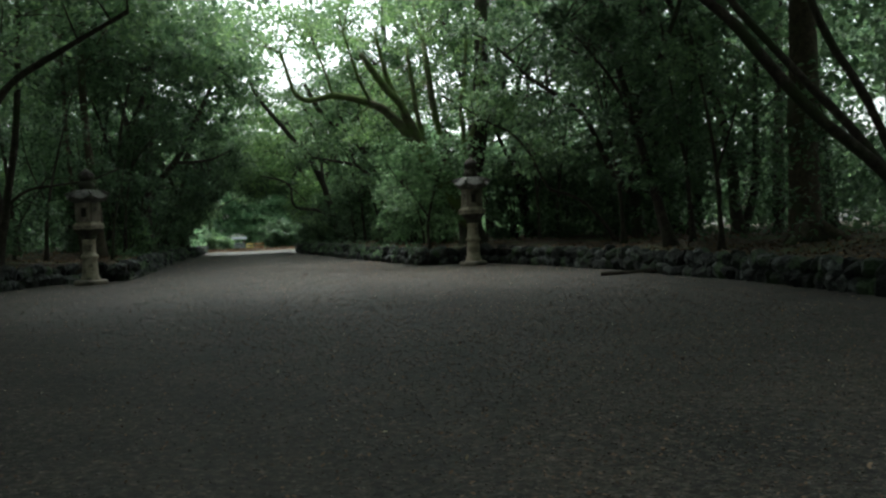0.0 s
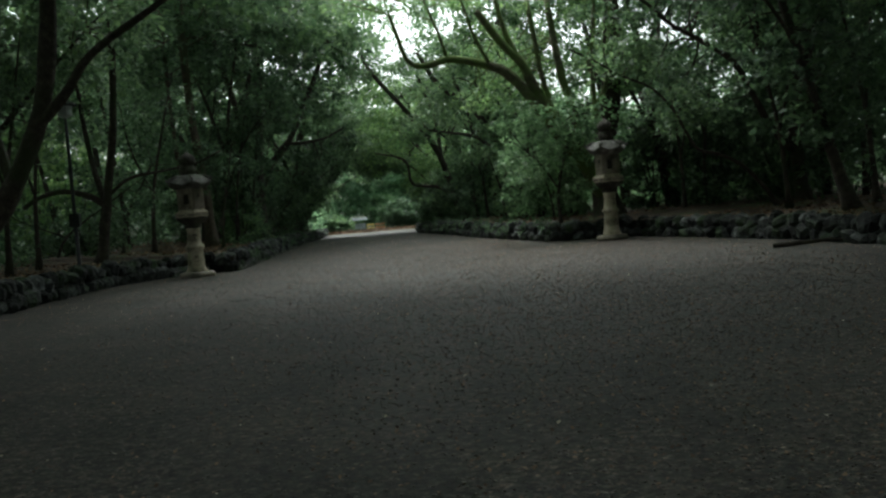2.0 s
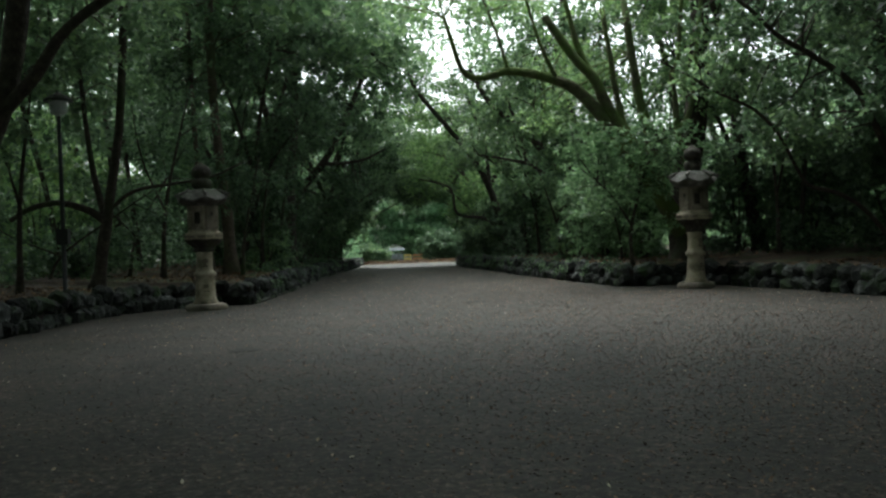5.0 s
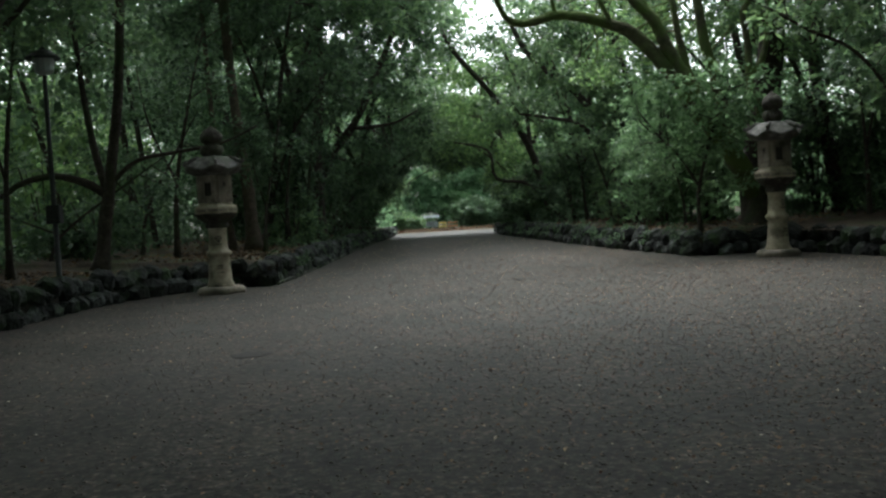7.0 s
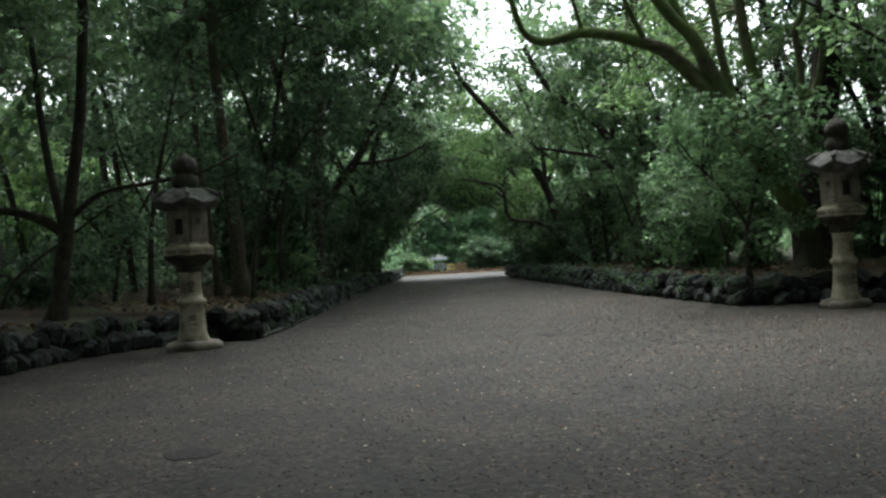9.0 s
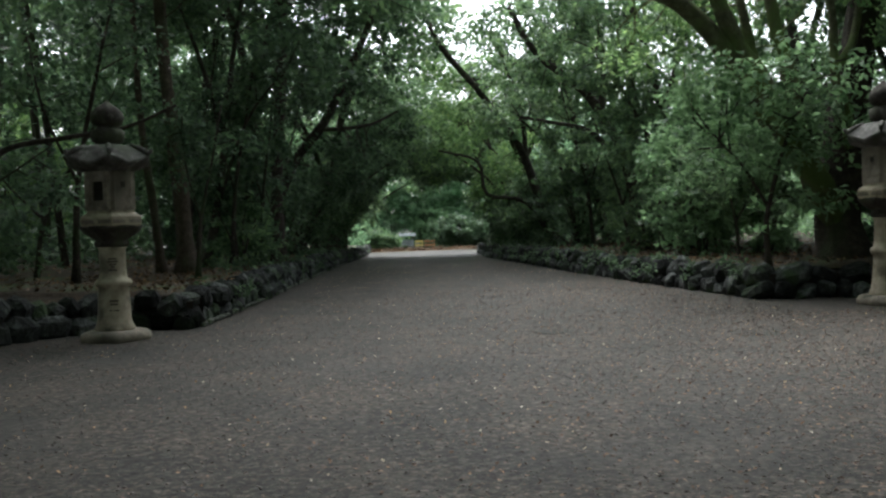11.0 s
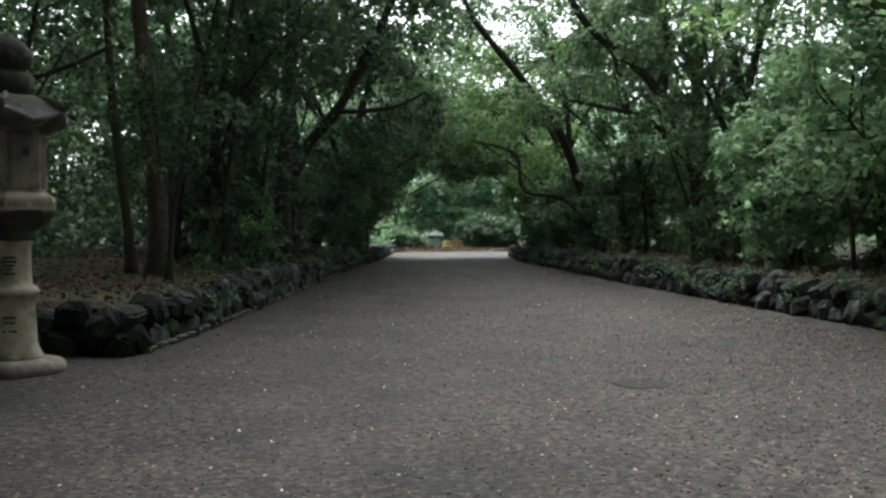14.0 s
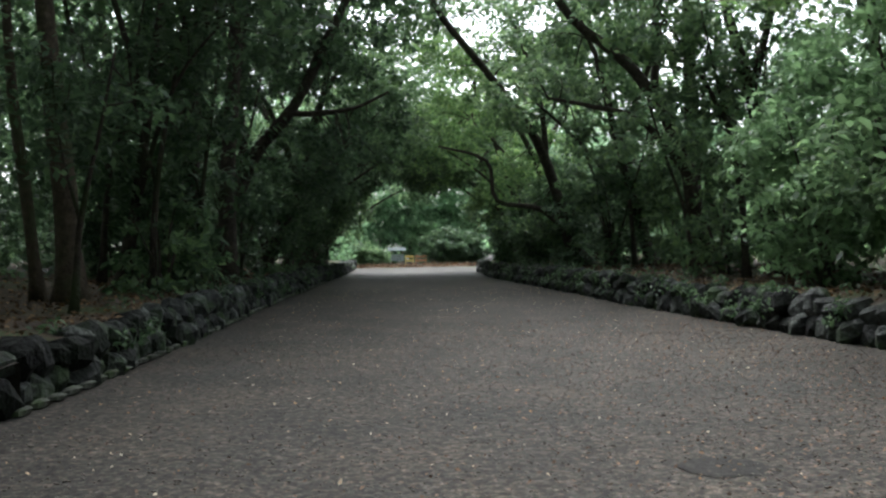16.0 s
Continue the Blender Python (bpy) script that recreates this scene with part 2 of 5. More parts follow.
def empty(name, x, y, z, turn=0.0):
    ob = new(name)
    ob.matrix_world = pose(x, y, z, 0, 0, turn)
    return ob


def quads(name, corners):
    """A mesh of loose quads, from an array (n, 4, 3)."""
    n = len(corners)
    mesh = bpy.data.meshes.new(name)
    mesh.vertices.add(4 * n)
    mesh.vertices.foreach_set("co", np.ascontiguousarray(corners, dtype=np.float32).ravel())
    mesh.loops.add(4 * n)
    mesh.loops.foreach_set("vertex_index", np.arange(4 * n, dtype=np.int32))
    mesh.polygons.add(n)
    mesh.polygons.foreach_set("loop_start", np.arange(0, 4 * n, 4, dtype=np.int32))
    mesh.update(calc_edges=True)
    mesh.validate()
    return mesh


def leaf_quads(at, size, tilt=0.6, wide=0.5):
    """Folded lance-shaped leaves at the points of an array, faces mostly up, tips hanging a little."""
    n = len(at)
    yaw = rng.uniform(0, 2 * math.pi, n)
    droop = rng.normal(-0.25, tilt, n)
    along = np.stack([np.cos(yaw) * np.cos(droop), np.sin(yaw) * np.cos(droop), np.sin(droop)], 1)
    side = np.stack([-np.sin(yaw), np.cos(yaw), np.zeros(n)], 1)
    up = np.cross(along, side)
    twist = rng.normal(0, tilt, n)
    side = side * np.cos(twist)[:, None] + up * np.sin(twist)[:, None]
    s = (size * rng.uniform(0.65, 1.35, n))[:, None]
    fold = np.cross(along, side) * s * 0.08
    return np.stack([at, at + along * s * 0.5 + side * s * wide * 0.5 + fold, at + along * s,
                     at + along * s * 0.5 - side * s * wide * 0.5 + fold], 1)


def clump_points(centres, radius, count, flat=0.55):
    """Leaf places in loose flattened tufts round the centres."""
    n = len(centres)
    v = rng.normal(size=(n, count, 3))
    v /= np.linalg.norm(v, axis=2, keepdims=True)
    v *= rng.uniform(0.25, 1.0, (n, count, 1)) ** 0.6
    v[:, :, 2] *= flat
    r = np.asarray(radius) * rng.uniform(0.6, 1.35, (n, 1, 1))
    v[:, :, 2] -= 0.22 * (v[:, :, 0] ** 2 + v[:, :, 1] ** 2)
    return (centres[:, None, :] + v * r).reshape(-1, 3)


def in_ball(c, r, n):
    v = rng.normal(size=(n, 3))
    v /= np.linalg.norm(v, axis=1, keepdims=True)
    return np.array(c) + v * (rng.uniform(0.15, 1, (n, 1)) ** 0.45) * np.array(r)


def smooth_line(pts, steps=4):
    p = [Vector(q) for q in pts]
    p = [p[0] * 2 - p[1], *p, p[-1] * 2 - p[-2]]
    out = []
    for i in range(1, len(p) - 2):
        for k in range(steps):
            t = k / steps
            out.append(0.5 * ((2 * p[i]) + (p[i + 1] - p[i - 1]) * t + (2 * p[i - 1] - 5 * p[i] + 4 * p[i + 1] - p[i + 2]) * t * t
                              + (3 * p[i] - p[i - 1] - 3 * p[i + 1] + p[i + 2]) * t ** 3))
    out.append(p[-2])
    return out


def tube(bm, line, r0, r1, sides=9, flare=0.0, knobs=0.12, ridges=0.0):
    """A tapered, slightly knobbly tube along a line of points."""
    rings = []
    n = len(line)
    for i, c in enumerate(line):
        d = (line[min(i + 1, n - 1)] - line[max(i - 1, 0)]).normalized()
        a = d.cross(Vector((0.3, 0.9, 0.2))).normalized()
        b = d.cross(a)
        f = i / max(1, n - 1)
        r = r0 + (r1 - r0) * f
        if flare:
            r *= 1 + flare * max(0.0, 1 - f * 6) ** 2
        ring = []
        for k in range(sides):
            an = 2 * math.pi * k / sides
            w = 1 + knobs * noise.noise(c * 1.7 + Vector((math.cos(an), math.sin(an), 0)) * 0.9) * 2
            if ridges:
                w += ridges * noise.noise(Vector((math.cos(an) * 3.5, math.sin(an) * 3.5, c.z * 0.8))) + ridges * 0.5 * math.sin(an * 5 + c.z) * max(0.3, 1 - 2 * f)
            ring.append(bm.verts.new(c + (a * math.cos(an) + b * math.sin(an)) * r * w))
        rings.append(ring)
    for u, v in zip(rings, rings[1:]):
        for k in range(sides):
            bm.faces.new((u[k], u[(k + 1) % sides], v[(k + 1) % sides], v[k]))
    bm.faces.new(rings[-1])
    bm.faces.new(list(reversed(rings[0])))


def block(bm, x0, y0, z0, x1, y1, z1, bevel=0.0):
    made = bmesh.ops.create_cube(bm, size=1)["verts"]
    for v in made:
        v.co = Vector((x0 + (v.co.x + 0.5) * (x1 - x0), y0 + (v.co.y + 0.5) * (y1 - y0), z0 + (v.co.z + 0.5) * (z1 - z0)))
    if bevel:
        edges = {e for v in made for e in v.link_edges}
        bmesh.ops.bevel(bm, geom=list(edges), offset=bevel, segments=2, affect='EDGES')


def lathe(bm, profile, sides=28, wobble=0.0, lobes=0, lobe=0.0):
    rings = []
    for r, z in profile:
        ring = []
        for k in range(sides):
            a = 2 * math.pi * k / sides
            rr = r * (1 + lobe * math.cos(lobes * a)) + wobble * noise.noise(Vector((math.cos(a) * 2, math.sin(a) * 2, z * 5 + r)))
            ring.append(bm.verts.new((rr * math.cos(a), rr * math.sin(a), z)))
        rings.append(ring)
    for u, v in zip(rings, rings[1:]):
        for k in range(sides):
            bm.faces.new((u[k], u[(k + 1) % sides], v[(k + 1) % sides], v[k]))
    bm.faces.new(rings[-1])
    bm.faces.new(list(reversed(rings[0])))


# ---- ground ----
def drop(y):
    """How far the way sinks beyond the lanterns."""
    t = min(1.0, max(0.0, (y - 38) / 32))
    return -0.3 * t * t * (3 - 2 * t) - 0.7 * min(1.0, max(0.0, (y - 72) / 33))


def make_ground():
    xs = [-900, -300, -90, -40, -20] + [x * 0.75 for x in range(-18, 19)] + [20, 40, 90, 300, 900]
    ys = [-900, -300, -90, -40, -20] + [y * 1.0 for y in range(-10, 112)] + [120, 150, 300, 900]
    verts = []
    for y in ys:
        for x in xs:
            near = abs(x) < 16 and -11 < y < 115
            z = drop(y) + (0.022 * noise.noise(Vector((x * 0.35, y * 0.3, 1.0))) if near else 0.0)
            verts.append((x, y, z))
    w = len(xs)
    faces = [(j * w + i, j * w + i + 1, (j + 1) * w + i + 1, (j + 1) * w + i) for j in range(len(ys) - 1) for i in range(w - 1)]
    mesh = bpy.data.meshes.new("ground")
    mesh.from_pydata(verts, [], faces)
    ob = put("ground", mesh, GRAVEL, smooth=True)
    tagged(ob, "grey-brown fine gravel of a wide shrine approach", "gravel path", kind="structure")


make_ground()

# lines of the retaining walls, from far to near
LEFT_WAY = [(-5.2, 74), (-4.75, 60), (-4.3, 46), (-4.1, 38), (-3.95, 32), (-3.92, 26.2)]
LEFT_YARD = [(-4.0, 26.1), (-5.0, 26.25), (-5.85, 25.3), (-6.32, 23.4), (-6.4, 20), (-6.36, 15), (-6.4, 4), (-6.5, -9)]
RIGHT_WAY = [(1.22, 66), (1.22, 55), (1.6, 48), (2.1, 43), (2.54, 39), (3.08, 35), (3.52, 32.3), (3.92, 30), (4.32, 28.1)]
RIGHT_YARD = [(4.5, 28.0), (5.5, 27.95), (6.45, 27.3), (7.2, 24.6), (7.9, 21), (8.35, 17), (8.42, 12), (8.5, 4), (8.6, -9)]
WALL_TOP = 0.46


def resample(line, step):
    p = [Vector((x, y, 0)) for x, y in line]
    out, carry = [p[0].copy()], 0.0
    for a, b in zip(p, p[1:]):
        d = (b - a).length
        s = step - carry
        while s <= d:
            out.append(a + (b - a) * (s / d))
            s += step
        carry = d - (s - step)
    return out


def make_bank(name, lines, side, label):
    """The raised wood floor behind the walls, one sheet."""
    pts = [q for line in lines for q in resample(line, 0.9)]
    offsets = [0.22, 0.9, 2.2, 4.5, 9, 18, 45, 140]
    verts, faces = [], []
    for q in pts:
        for o in offsets:
            rise = WALL_TOP - 0.03 + 0.05 * min(o, 6) + 0.1 * noise.noise(Vector((q.x + side * o, q.y, 3)) * 0.5) * min(1, o)
            yy = q.y + (0.25 * (q.y - 27) if o > 40 else 0)
            verts.append((q.x + side * o, yy, drop(q.y) + rise - (0 if o < 40 else 0.3)))
    w = len(offsets)
    for j in range(len(pts) - 1):
        for i in range(w - 1):
            f = (j * w + i, j * w + i + 1, (j + 1) * w + i + 1, (j + 1) * w + i)
            faces.append(f if side < 0 else f[::-1])
    mesh = bpy.data.meshes.new(name)
    mesh.from_pydata(verts, [], faces)
    ob = put(name, mesh, EARTH, smooth=True)
    tagged(ob, label, "wood floor", kind="structure")


make_bank("bank_left", [LEFT_WAY[:-1] + [(-3.93, 26.5), (-4.85, 26.58), (-5.6, 25.75)], LEFT_YARD[3:]], -1, "brown earth and leaf litter behind the stone wall")
make_bank("bank_right", [RIGHT_WAY[:-1] + [(4.36, 28.4), (5.45, 28.3), (6.3, 27.6)], RIGHT_YARD[3:]], 1, "brown earth and leaf litter under the trees")


# ---- trees ----
def tree(label, limbs, tufts, leaf=0.165, leaves=58, radius=0.46, bark=None, green=None, trunk_bark=None, name="tree", group="trees along the approach"):
    """limbs: (points, r0, r1), the first is the trunk. tufts: (centre, radii, count) of the crown."""
    bark, green = bark or BARK, green or LEAF_DARK
    base = Vector(limbs[0][0][0])
    root = empty(name, *base)
    nodes_at = []
    for i, (pts, r0, r1) in enumerate(limbs):
        line = smooth_line([Vector(q) - base for q in pts])
        bm = bmesh.new()
        tube(bm, line, r0, r1, 26 if r0 > 0.3 else 9, flare=0.7 if i == 0 else 0.0, ridges=0.1 if r0 > 0.3 else 0.0)
        part("trunk" if i == 0 else "limb", bm, trunk_bark if trunk_bark and i == 0 else bark, root, smooth=True)
        nodes_at += line[len(line) // 3:]
    if tufts:
        centres = np.concatenate([in_ball(Vector(c) - base, r, n) for c, r, n in tufts])
        line_np = np.array([tuple(q) for q in nodes_at])
        bm = bmesh.new()
        for c in centres[::2]:
            k = int(np.argmin(((line_np - c) ** 2).sum(1) + rng.uniform(0, 1.0, len(line_np))))
            a, b = Vector(line_np[k]), Vector(c)
            if (b - a).length > 5:
                continue
            mid = (a + b) / 2 + Vector(rng.normal(0, 0.12, 3)) * (b - a).length + Vector((0, 0, 0.1 * (b - a).length))
            tube(bm, smooth_line([a, mid, b], 2), 0.012 + 0.007 * (b - a).length, 0.005, 4)
        tagged(part("twigwork", bm, bark, root), kind="stuff")
        crown = quads("crown", leaf_quads(clump_points(centres, radius, leaves), leaf))
        put("crown", crown, green, root)
    tagged(root, label, "tree", group)
    return root


def lean_tree(x, y, side, lean, height, r, green, bark, label, low=2.0, spread=2.2, tufts=84, leaf=0.19):
    """A wood-edge tree that leans over the way and forks."""
    z = WALL_TOP + drop(y) - 0.1
    tx = x - side * lean
    w = lambda s: rnd.uniform(-s, s)
    h1 = height * rnd.uniform(0.3, 0.42)
    p1 = (x - side * lean * 0.2 + w(0.1), y + w(0.2), z + h1 * 0.5)
    p2 = (x - side * lean * 0.45 + w(0.15), y + w(0.3), z + h1)
    top = (tx + w(0.4), y + w(0.8), z + height * 0.8)
    out = (x + side * rnd.uniform(0.3, 1.4), y + w(1.0), z + height * 0.85)
    arm = (tx - side * rnd.uniform(0.3, 1.2), y + w(1.2), z + height * rnd.uniform(0.5, 0.62))
    limbs = [([(x, y, z), p1, p2, ((p2[0] + top[0]) / 2 + w(0.2), y + w(0.3), (p2[2] + top[2]) / 2), top], r, r * 0.3),
             ([p2, ((p2[0] + out[0]) / 2 + w(0.3), y, (p2[2] + out[2]) / 2), out], r * 0.6, r * 0.2),
             ([p1, ((p1[0] + arm[0]) / 2, arm[1], (p1[2] + arm[2]) / 2 + 0.3), arm], r * 0.45, r * 0.12)]
    t = [(top, (spread, spread, spread * 0.7), tufts // 2), (out, (spread, spread, spread * 0.8), tufts // 4),
         (arm, (spread * 0.6, spread * 0.8, spread * 0.45), tufts // 4)]
    mid = (x - side * lean * 0.35, y, z + height * 0.36)
    t.append((mid, (spread * 0.7, spread * 0.9, height * 0.2), tufts // 2))
    return tree(label, limbs, t, leaf=leaf, green=green, bark=bark)


# right side: the big old tree behind the lantern
tree("huge old tree with mossy forking limbs reaching over the path",
     [([(6.3, 29.7, 0.3), (6.25, 29.7, 1.2), (6.3, 29.7, 2.2), (6.42, 29.6, 3.3), (6.58, 29.5, 4.4), (6.64, 29.4, 5.4), (6.8, 29.4, 9.5)], 0.4, 0.2),
      ([(6.15, 29.6, 1.2), (5.5, 29.4, 2.3), (5.07, 29.3, 2.94), (4.83, 29.3, 3.53), (4.53, 29.3, 4.0), (4.23, 29.2, 4.53), (3.99, 29.1, 5.05), (3.5, 29, 5.55), (2.8, 28.8, 6.5)], 0.25, 0.09),
      ([(5.0, 29.4, 2.85), (4.62, 29.35, 3.48), (4.31, 29.3, 3.94), (3.95, 29.3, 4.43), (3.53, 29.3, 4.84), (3.15, 29.3, 5.02), (2.58, 29.3, 5.22), (1.94, 29.3, 5.31),
        (1.54, 29.2, 5.2), (1.15, 29.2, 5.16), (0.87, 29.2, 5.3), (0.7, 29.1, 5.6), (0.4, 29, 6.6)], 0.19, 0.05),
      ([(4.83, 29.3, 3.45), (4.77, 29.4, 3.8), (4.67, 29.4, 4.31), (4.56, 29.4, 4.83), (4.3, 29.4, 6.8)], 0.11, 0.06),
      ([(5.75, 29.7, 2.0), (5.52, 29.7, 3.1), (5.38, 29.7, 3.96), (5.2, 29.7, 4.61), (4.9, 29.7, 7.0)], 0.17, 0.09),
      ([(6.3, 29.4, 2.4), (6.16, 29.1, 3.05), (6.0, 29.1, 3.46), (5.97, 29.1, 3.74), (5.96, 29.1, 4.39), (5.86, 29, 5.04), (6.0, 28.9, 5.45), (6.1, 28.7, 7)], 0.1, 0.05),
      ([(5.99, 29.1, 3.7), (6.14, 29.1, 3.86), (6.27, 29.1, 4.1), (6.39, 29.1, 4.63), (6.45, 29, 5.4), (6.6, 28.8, 7)], 0.085, 0.05),
      ([(3.99, 29.1, 5.0), (3.6, 29.1, 5.9), (3.3, 29, 7.2)], 0.1, 0.05),
      ([(3.15, 29.3, 5.0), (2.7, 29, 5.9), (2.3, 28.8, 7.2)], 0.06, 0.03),
      ([(1.94, 29.3, 5.3), (1.7, 29.1, 6.1), (1.2, 28.9, 7.4)], 0.05, 0.025)],
     [((2.6, 29, 7.6), (2.8, 2.0, 1.0), 42), ((6.2, 30, 8.0), (2.5, 2.5, 2.0), 50), ((0.5, 28.6, 7.2), (2.0, 2.0, 0.8), 18), ((5.2, 31.4, 5.6), (2.2, 0.9, 1.1), 34),
      ((6.9, 28.6, 5.0), (0.8, 0.8, 1.2), 14), ((3.2, 30.2, 5.9), (1.3, 0.8, 0.5), 12), ((3.6, 31, 4.3), (1.2, 0.8, 0.6), 14)],
     leaf=0.12, green=LEAF_LIGHT, bark=BARK_MOSS, trunk_bark=BARK)
# dark trees round the right yard
tree("dark forked tree leaning towards the path",
     [([(10.5, 26, 0.4), (10.42, 26, 1.4), (10.36, 26, 2.4), (10.6, 26, 4.6), (11.0, 26.1, 7.6), (11.2, 26.2, 10)], 0.2, 0.1),
      ([(10.4, 26, 1.8), (9.83, 25.8, 2.3), (9.51, 25.7, 2.75), (9.1, 25.6, 3.57), (8.74, 25.6, 4.21), (7.91, 25.5, 4.78), (7.19, 25.5, 5.23), (6.73, 25.5, 5.7), (5.9, 25.3, 6.3)], 0.1, 0.04),
      ([(9.69, 25.9, 3.45), (9.5, 25.7, 4.4), (9.4, 25.6, 5.6)], 0.06, 0.03)],
     [((8.0, 25.5, 6.2), (3.2, 2.0, 1.1), 70), ((10.8, 26, 7.0), (2.6, 2.4, 2.6), 60), ((8.8, 26.9, 3.7), (2.4, 1.0, 1.4), 44), ((11.5, 27.2, 3.4), (2.0, 1.2, 1.6), 40)], green=LEAF_DARK)
tree("slender dark tree with two leaning stems",
     [([(12.1, 23, 0.5), (12.0, 23, 1.8), (11.88, 23, 3.1), (11.4, 23, 4.5), (10.86, 23, 5.65), (9.8, 22.8, 7.6)], 0.17, 0.07),
      ([(12.2, 23, 0.7), (12.65, 23.1, 2.0), (12.7, 23.1, 3.9), (12.9, 23.2, 8.0)], 0.13, 0.07),
      ([(11.1, 23, 5.2), (9.6, 22.8, 5.35), (8.6, 22.7, 5.1), (7.2, 22.6, 5.6)], 0.07, 0.03)],
     [((10.3, 23, 6.8), (2.8, 2.0, 1.4), 60), ((12.8, 23.3, 6.0), (2.0, 1.8, 2.8), 50), ((11.6, 24.2, 3.2), (1.6, 1.0, 1.4), 30)], green=LEAF_DARK)
tree("thick straight trunk with pale roots among leaves",
     [([(11.15, 18, 0.4), (11.12, 18, 2.0), (11.14, 18, 4.5), (11.2, 18, 9), (11.3, 18, 12)], 0.33, 0.24),
      ([(11.0, 17.8, 0.9), (10.5, 17.5, 0.6), (10.1, 17.2, 0.45)], 0.16, 0.06), ([(11.3, 17.7, 0.9), (11.6, 17.2, 0.6), (11.8, 16.8, 0.45)], 0.15, 0.06)],
     [((11.2, 18, 9.0), (2.6, 2.6, 2.4), 50)], bark=BARK_BROWN, green=LEAF_MID)
tree("dark near tree whose stems lean far over the yard",
     [([(10.2, 12.4, 0.45), (9.6, 12.2, 1.1), (8.94, 12, 1.75), (7.64, 11.9, 2.75), (6.64, 11.9, 3.85), (5.8, 11.8, 4.5), (4.6, 11.6, 5.6)], 0.12, 0.05),
      ([(9.7, 12.3, 1.0), (8.8, 12.4, 2.3), (7.7, 12.4, 3.4), (6.6, 12.4, 4.6), (5.6, 12.2, 6.2)], 0.085, 0.04),
      ([(9.9, 12.5, 1.0), (9.2, 12.8, 2.9), (8.5, 12.8, 4.0), (7.9, 12.8, 5.6), (7.4, 12.8, 8)], 0.085, 0.04)],
     [((5.5, 11.8, 6.6), (2.4, 2.2, 0.9), 40), ((7.8, 12.6, 7.5), (2.6, 2.4, 1.6), 50)], green=LEAF_DARK)
tree("thin arching sapling beside the lantern",
     [([(9.5, 25.1, 0.5), (9.15, 25.1, 1.05), (8.63, 25, 1.6), (8.1, 25, 1.92), (7.57, 25, 2.08), (7.3, 25, 2.5), (7.0, 25, 3.1), (6.5, 25, 3.65), (5.85, 25, 3.97), (5.15, 25, 4.4), (4.6, 25, 4.7)], 0.055, 0.02)],
     [((5.6, 25.1, 4.5), (1.2, 0.8, 0.5), 14), ((7.4, 25.3, 3.2), (1.0, 0.7, 0.6), 10)], green=LEAF_MID)
# right edge of the way
tree("leaning tree with long bare limbs over the path",
     [([(4.98, 40, 0.3), (4.8, 40, 1.7), (4.42, 40, 3.3), (3.5, 40, 4.8), (2.14, 39.9, 5.95), (1.42, 39.8, 7.2)], 0.2, 0.07),
      ([(4.6, 40, 2.6), (3.6, 39.8, 3.7), (2.5, 39.6, 4.0), (1.6, 39.4, 4.15)], 0.09, 0.03),
      ([(3.9, 40, 4.2), (4.0, 40, 5.5), (3.8, 40, 7.5)], 0.1, 0.05)],
     [((2.4, 40, 7.0), (2.2, 2.0, 1.0), 36), ((4.2, 40.4, 7.4), (1.8, 1.8, 1.6), 30), ((1.6, 39.6, 4.6), (0.9, 0.9, 0.4), 8)], green=LEAF_MID)
tree("straight slim tree behind the stone wall",
     [([(4.95, 40.6, 0.3), (4.9, 40.6, 3), (4.84, 40.6, 7), (4.9, 40.6, 11)], 0.19, 0.12)],
     [((4.9, 40.8, 8.6), (2.0, 2.0, 2.0), 36)], green=LEAF_MID)
tree("crooked sapling crossing behind the wall",
     [([(5.8, 39.6, 0.4), (5.4, 39.6, 1.1), (5.03, 39.6, 1.9), (4.8, 39.5, 3.2), (4.9, 39.5, 5)], 0.08, 0.03)],
     [((5.0, 39.4, 3.6), (1.2, 1.0, 1.2), 16)], green=LEAF_MID)
tree("arching tree with a low limb bowed over the path",
     [([(3.5, 46, 0.3), (2.9, 46, 1.2), (2.6, 46, 2.4), (2.02, 46, 4.0), (0.87, 46, 5.65), (-0.45, 46, 7.3), (-1.0, 46, 8.4)], 0.19, 0.07),
      ([(3.4, 46.1, 0.7), (2.24, 46, 2.0), (0.93, 45.9, 2.3), (0.66, 45.9, 3.4), (-0.65, 45.8, 3.8)], 0.1, 0.03),
      ([(2.3, 46, 3.3), (2.2, 46.2, 5), (1.6, 46.3, 7)], 0.1, 0.05)],
     [((-0.4, 46.2, 7.6), (1.6, 1.8, 0.7), 22), ((2.0, 46.5, 7.0), (1.8, 1.8, 1.2), 30), ((2.6, 47, 2.2), (1.0, 1.6, 1.2), 26)], green=LEAF_MID)

# left side
tree("dark leaning trunk at the edge of the yard",
     [([(-7.25, 17.8, 0.4), (-6.84, 17.9, 1.0), (-6.2, 18, 1.75), (-5.75, 18, 2.6), (-5.4, 18, 3.4), (-5.15, 18, 5.3), (-5.2, 18, 8.5)], 0.2, 0.12),
      ([(-5.65, 18, 2.9), (-5.0, 17.9, 3.5), (-4.5, 17.8, 4.1), (-3.6, 17.7, 4.65), (-2.4, 17.5, 5.3)], 0.1, 0.04),
      ([(-6.0, 18, 2.1), (-6.4, 18.2, 3.4), (-6.8, 18.3, 5.5)], 0.1, 0.05)],
     [((-5.4, 18, 7.4), (2.6, 2.6, 1.8), 50), ((-3.0, 17.4, 6.0), (1.6, 1.6, 0.7), 20)], green=LEAF_MID)
